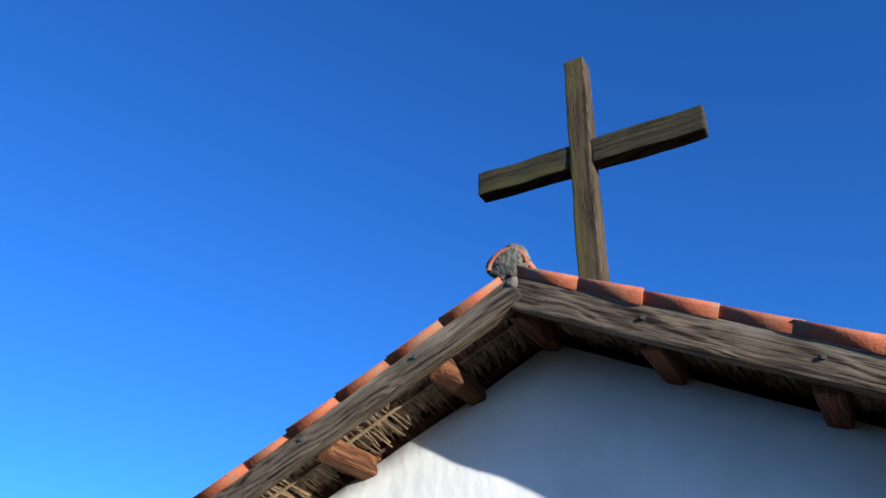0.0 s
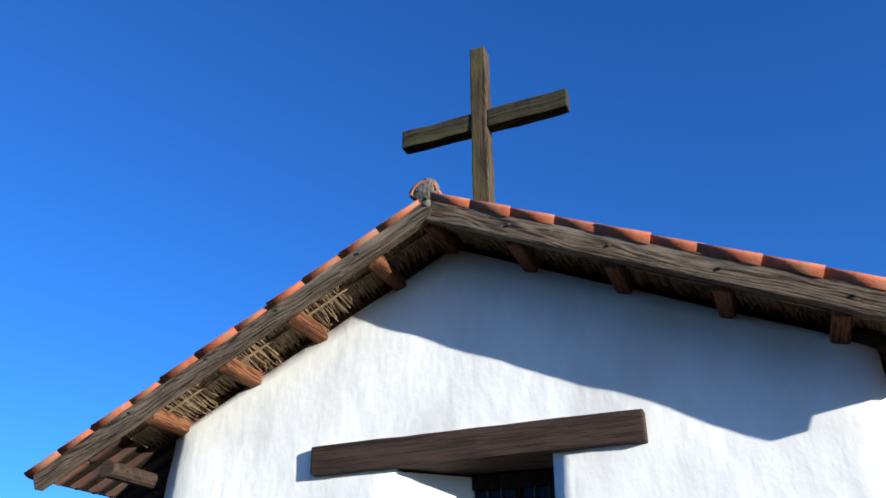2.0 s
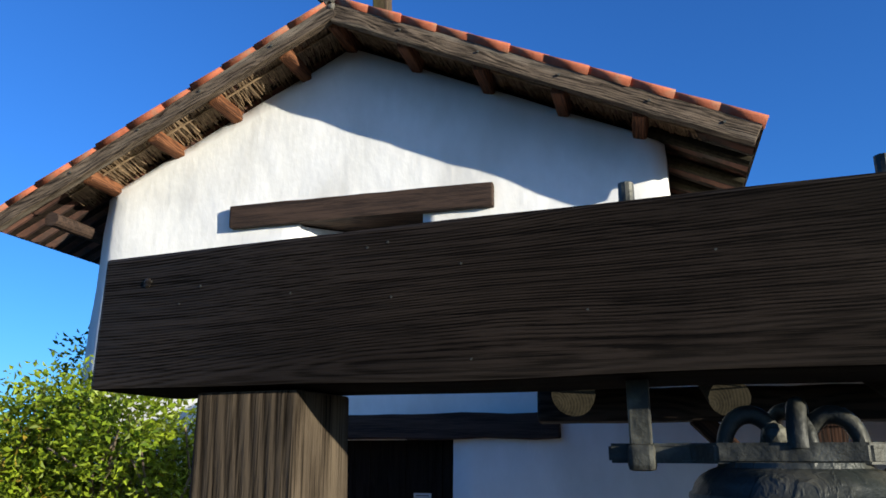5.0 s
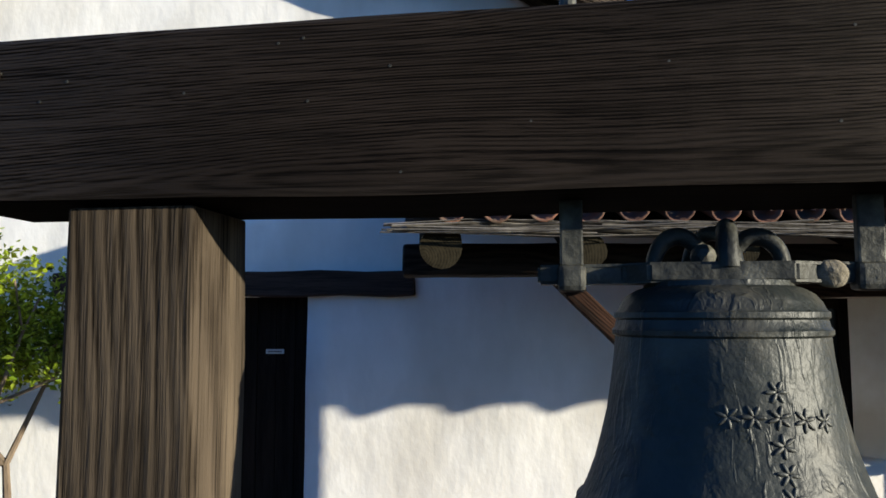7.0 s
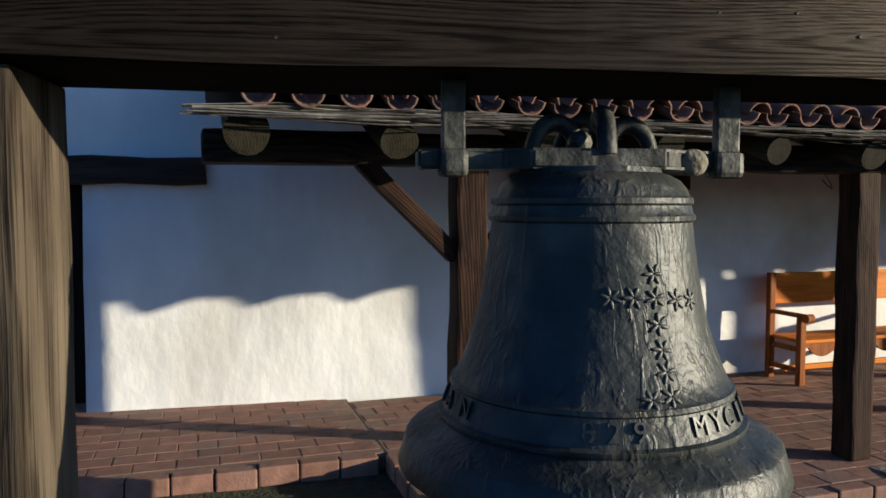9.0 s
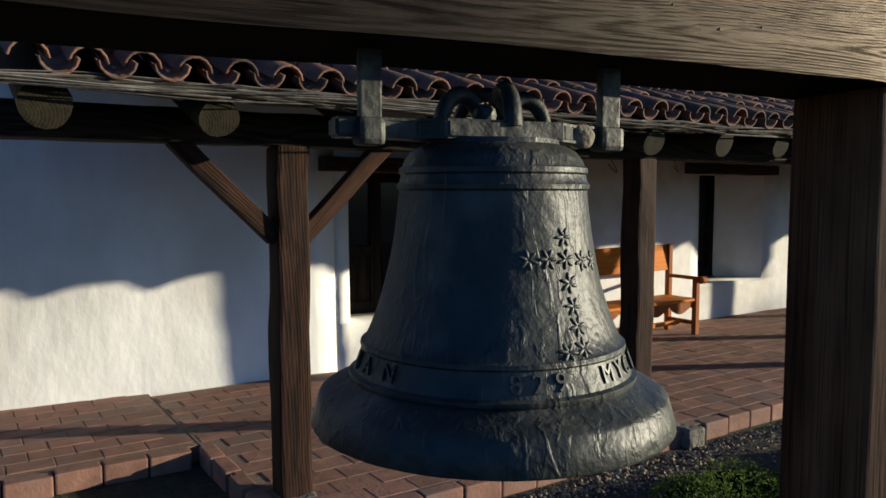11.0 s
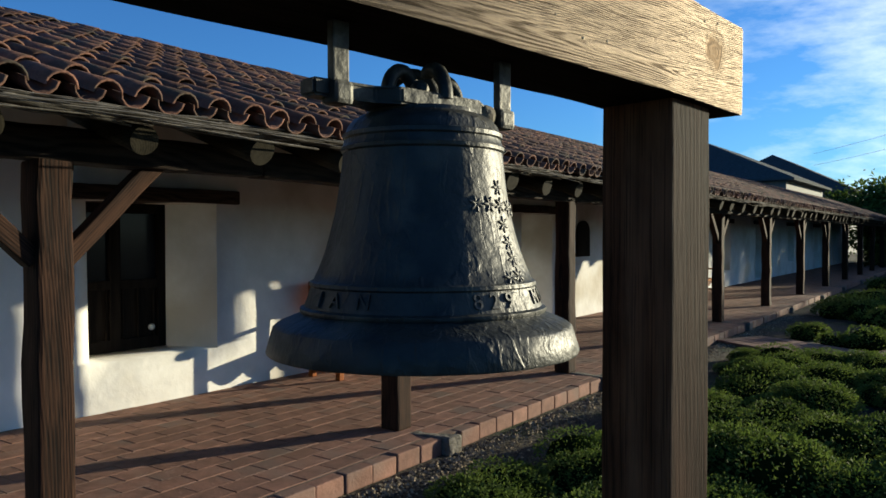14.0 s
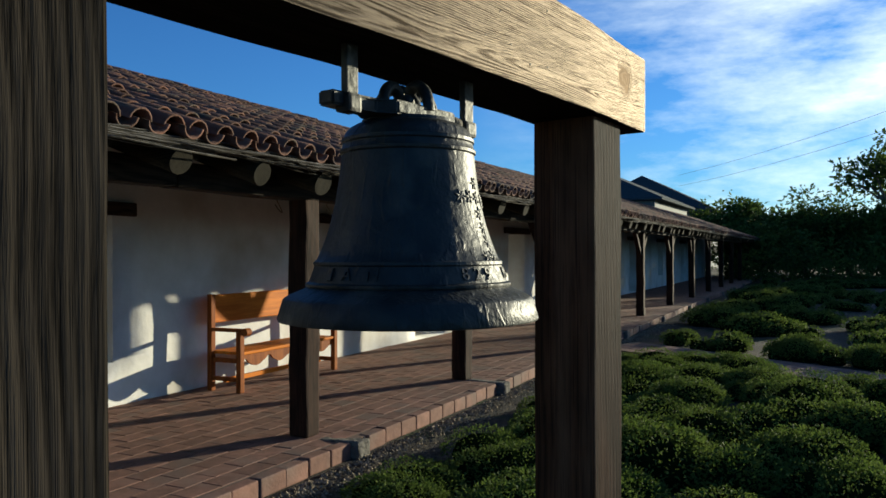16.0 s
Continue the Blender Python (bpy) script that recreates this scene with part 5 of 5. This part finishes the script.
# ---- far houses over the roof line ----
for x, y, w, d, zb, zr in ((62, 19.5, 14, 12, 5.2, 8.2), (88, 20.0, 16, 14, 5.6, 9.4)):
    house = thing("house", pose(x, y, 0), "grey-roofed house beyond the mission wing", "house", "far houses")
    bm = bmesh.new()
    box(bm, (-w / 2, -d / 2, -0.2), (w / 2, d / 2, zb), 0.02)
    part("wall", bm, SIDING, house)
    bm = bmesh.new()
    # hipped roof over a closed soffit
    prof = [(-d / 2 - 0.6, zb + 0.004), (d / 2 + 0.6, zb + 0.004), (d / 2 + 0.6, zb + 0.16), (0, zr + 0.2), (-d / 2 - 0.6, zb + 0.16)]
    a = [bm.verts.new((-w / 2 - 0.6 + (2.2 if k == 3 else 0), yy, z)) for k, (yy, z) in enumerate(prof)]
    b = [bm.verts.new((w / 2 + 0.6 - (2.2 if k == 3 else 0), yy, z)) for k, (yy, z) in enumerate(prof)]
    for q in (a, b):
        bm.faces.new((q[0], q[1], q[2], q[4])), bm.faces.new((q[2], q[3], q[4]))
    for k in range(5):
        bm.faces.new((a[k], b[k], b[(k + 1) % 5], a[(k + 1) % 5]))
    bmesh.ops.recalc_face_normals(bm, faces=bm.faces[:])
    part("roof", bm, SHINGLE, house, "grey shingled roof")
for z in (9.3, 8.2):
    line = thing("power_line", Matrix.Identity(4), "thin black overhead cable", "cable", "overhead cables")
    bm = bmesh.new()
    prev = None
    for k in range(13):
        t = k / 12
        c = Vector((80 - 40 * t, 16 - 24 * t, z + 1.4 * t - 2.0 * t * (1 - t)))
        if prev is not None:
            rod(bm, prev, c, 0.012, n=5)
        prev = c
    part("wire", bm, CABLE, line)

# ---- pavement, kerb and path ----
pav = thing("pavement", Matrix.Identity(4), "worn red brick corridor floor with a brick kerb", "pavement", kind="structure")
bm = bmesh.new()
box(bm, (2.98, 6.5, -0.14), (50, 9.6, -0.0035))
box(bm, (-2.0, 8.12, -0.14), (2.98, 10.3, -0.006))
part("bed", bm, MORTAR, pav)
BW, BD = 0.285, 0.195
bm = bmesh.new()
box(bm, (0.0035, 0.0035, -0.03), (BW - 0.0035, BD - 0.0035, 0.0), 0.0)
top = [e for e in bm.edges if all(v.co.z > -0.001 for v in e.verts)]
bmesh.ops.bevel(bm, geom=top, offset=0.004, segments=1, affect="EDGES")
brick = bpy.data.meshes.new("brick")
bm.to_mesh(brick)
bm.free()
brick.materials.append(PAVER)
bverts, bfaces = [v.co.copy() for v in brick.vertices], [tuple(f.vertices) for f in brick.polygons]
rng = random.Random(40)
places = []
for j in range(15):
    y = 6.6 + j * BD
    x = 3.0 - (BW / 2 if j % 2 else 0.0)
    while x < 50:
        if x > 2.9 and y < 9.45:
            places.append((x, y))
        x += BW
for j in range(9):
    y = 8.2 + j * BD
    x = -1.9 - (BW / 2 if j % 2 else 0)
    while x < 2.75:
        places.append((x, y))
        x += BW
near_ones = [p for p in places if 3.0 < p[0] < 8.9 and 6.5 < p[1] < 9.3][:290]
chosen = set(near_ones)
vs, fs = [], []
for x, y in places:
    dz, rz = rng.uniform(-0.002, 0.0015), rng.uniform(-0.9, 0.9)
    m = pose(x, y, dz, rng.uniform(-0.25, 0.25), rng.uniform(-0.2, 0.2), rz)
    if (x, y) in chosen:
        b = new("brick", brick)
        b.parent = pav
        b.matrix_local = m
    else:
        b0 = len(vs)
        vs += [m @ v for v in bverts]
        fs += [tuple(i + b0 for i in f) for f in bfaces]
tagged(raw("brick_field", vs, fs, PAVER_FIELD, pav), kind="stuff")
bm = bmesh.new()
box(bm, (0.004, 0, -0.13), (0.276, 0.11, 0.006), 0.012)
kerb = bpy.data.meshes.new("kerb_brick")
bm.to_mesh(kerb)
bm.free()
kerb.materials.append(PAVER)


def kerb_row(a, b):
    a, b = Vector(a), Vector(b)
    n = int((b - a).length / 0.28)
    ang = math.degrees(math.atan2(b.y - a.y, b.x - a.x))
    for k in range(n):
        p = a + (b - a) * k / n
        if any(abs(p.x + 0.14 - (q + 0.05)) < 0.2 for q in posts[1:]) and abs(p.y - 6.47) < 0.1:
            continue
        o = new("kerb_brick", kerb)
        o.parent = pav
        o.matrix_local = pose(p.x, p.y + rng.uniform(-0.006, 0.006), rng.uniform(-0.006, 0.004), 0, rng.uniform(-0.6, 0.6), ang + rng.uniform(-1, 1))


kerb_row((2.96, 6.46, 0), (46, 6.46, 0))
kerb_row((3.06, 6.5, 0), (3.06, 8.1, 0))
kerb_row((-1.9, 8.06, 0), (2.9, 8.0, 0))
path = thing("garden_path", PATH_POSE, "pinkish brick path across the garden bed", "path", kind="structure")
bm = bmesh.new()
box(bm, (-0.55, -17.0, -0.2), (0.55, -0.1, -0.085), 0.01)
part("path_bed", bm, MORTAR, path)
vs, fs = [], []
for j in range(84):
    for k in range(4):
        m = pose(-0.553 + k * 0.275, -0.4 - j * BD, -0.08 + rng.uniform(-0.004, 0.004), 0, 0, rng.uniform(-1, 1))
        b0 = len(vs)
        vs += [m @ Vector((v.x * 0.96, v.y, v.z)) for v in bverts]
        fs += [tuple(i + b0 for i in f) for f in bfaces]
tagged(raw("brick_field", vs, fs, PAVER_FIELD, path), kind="stuff")

# ---- roof tiles of the wing ----
PITCH, ROWL = 0.222, 0.34
ang = math.degrees(math.atan(RS))
cv, cf = tile_data(0.42, 0.083, 0.07, 0.013, True, 7)
pv, pf = tile_data(0.42, 0.083, 0.07, 0.013, False, 7)
meshes = []
for nm, (v_, f_) in (("cover_tile", (cv, cf)), ("pan_tile", (pv, pf))):
    me = bpy.data.meshes.new(nm)
    me.from_pydata(v_, [], f_)
    me.polygons.foreach_set("use_smooth", [True] * len(me.polygons))
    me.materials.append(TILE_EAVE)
    meshes.append(me)
lv, lf = tile_data(0.42, 0.083, 0.07, 0.013, True, 4)
lpv, lpf = tile_data(0.42, 0.083, 0.07, 0.013, False, 4)
vs, fs = [], []
rng = random.Random(50)
x = 1.86
while x < 50.2:
    jig = rng.uniform(-0.02, 0.02)
    y_end = 9.35 if x < 3.2 else RY
    n = int((y_end - EAVE_Y) / (ROWL * math.cos(radians(ang))))
    for k in range(n):
        s = k * ROWL
        y = EAVE_Y - 0.03 + s * math.cos(radians(ang))
        for cover in (True, False):
            xx = x + jig * 0.5 + (0 if cover else PITCH / 2) + rng.uniform(-0.007, 0.007)
            dz = (0.058 if cover else 0.0) + 0.022 + rng.uniform(-0.003, 0.008)
            m = pose(xx, y + rng.uniform(-0.02, 0.02) + (0 if cover else -0.015), roof_at(y) + dz, ang - 1.6 + rng.uniform(-0.7, 0.7), 0, rng.uniform(-1.8, 1.8))
            if x < 8.3 and k < 5:
                t = new("cover_tile" if cover else "pan_tile", meshes[0 if cover else 1])
                t.parent = wing
                t.matrix_local = m
            else:
                b0 = len(vs)
                vv, ff = (lv, lf) if cover else (lpv, lpf)
                vs += [m @ Vector(q) for q in vv]
                fs += [tuple(i + b0 for i in f) for f in ff]
    x += PITCH
for k in range(110):
    m = pose(3.7 + k * 0.4, RY, roof_at(RY) + 0.03, 0, rng.uniform(-2, 2), -90) @ Matrix.Diagonal((1.3, 1.1, 1.1, 1))
    b0 = len(vs)
    vs += [m @ Vector(q) for q in lv]
    fs += [tuple(i + b0 for i in f) for f in lf]
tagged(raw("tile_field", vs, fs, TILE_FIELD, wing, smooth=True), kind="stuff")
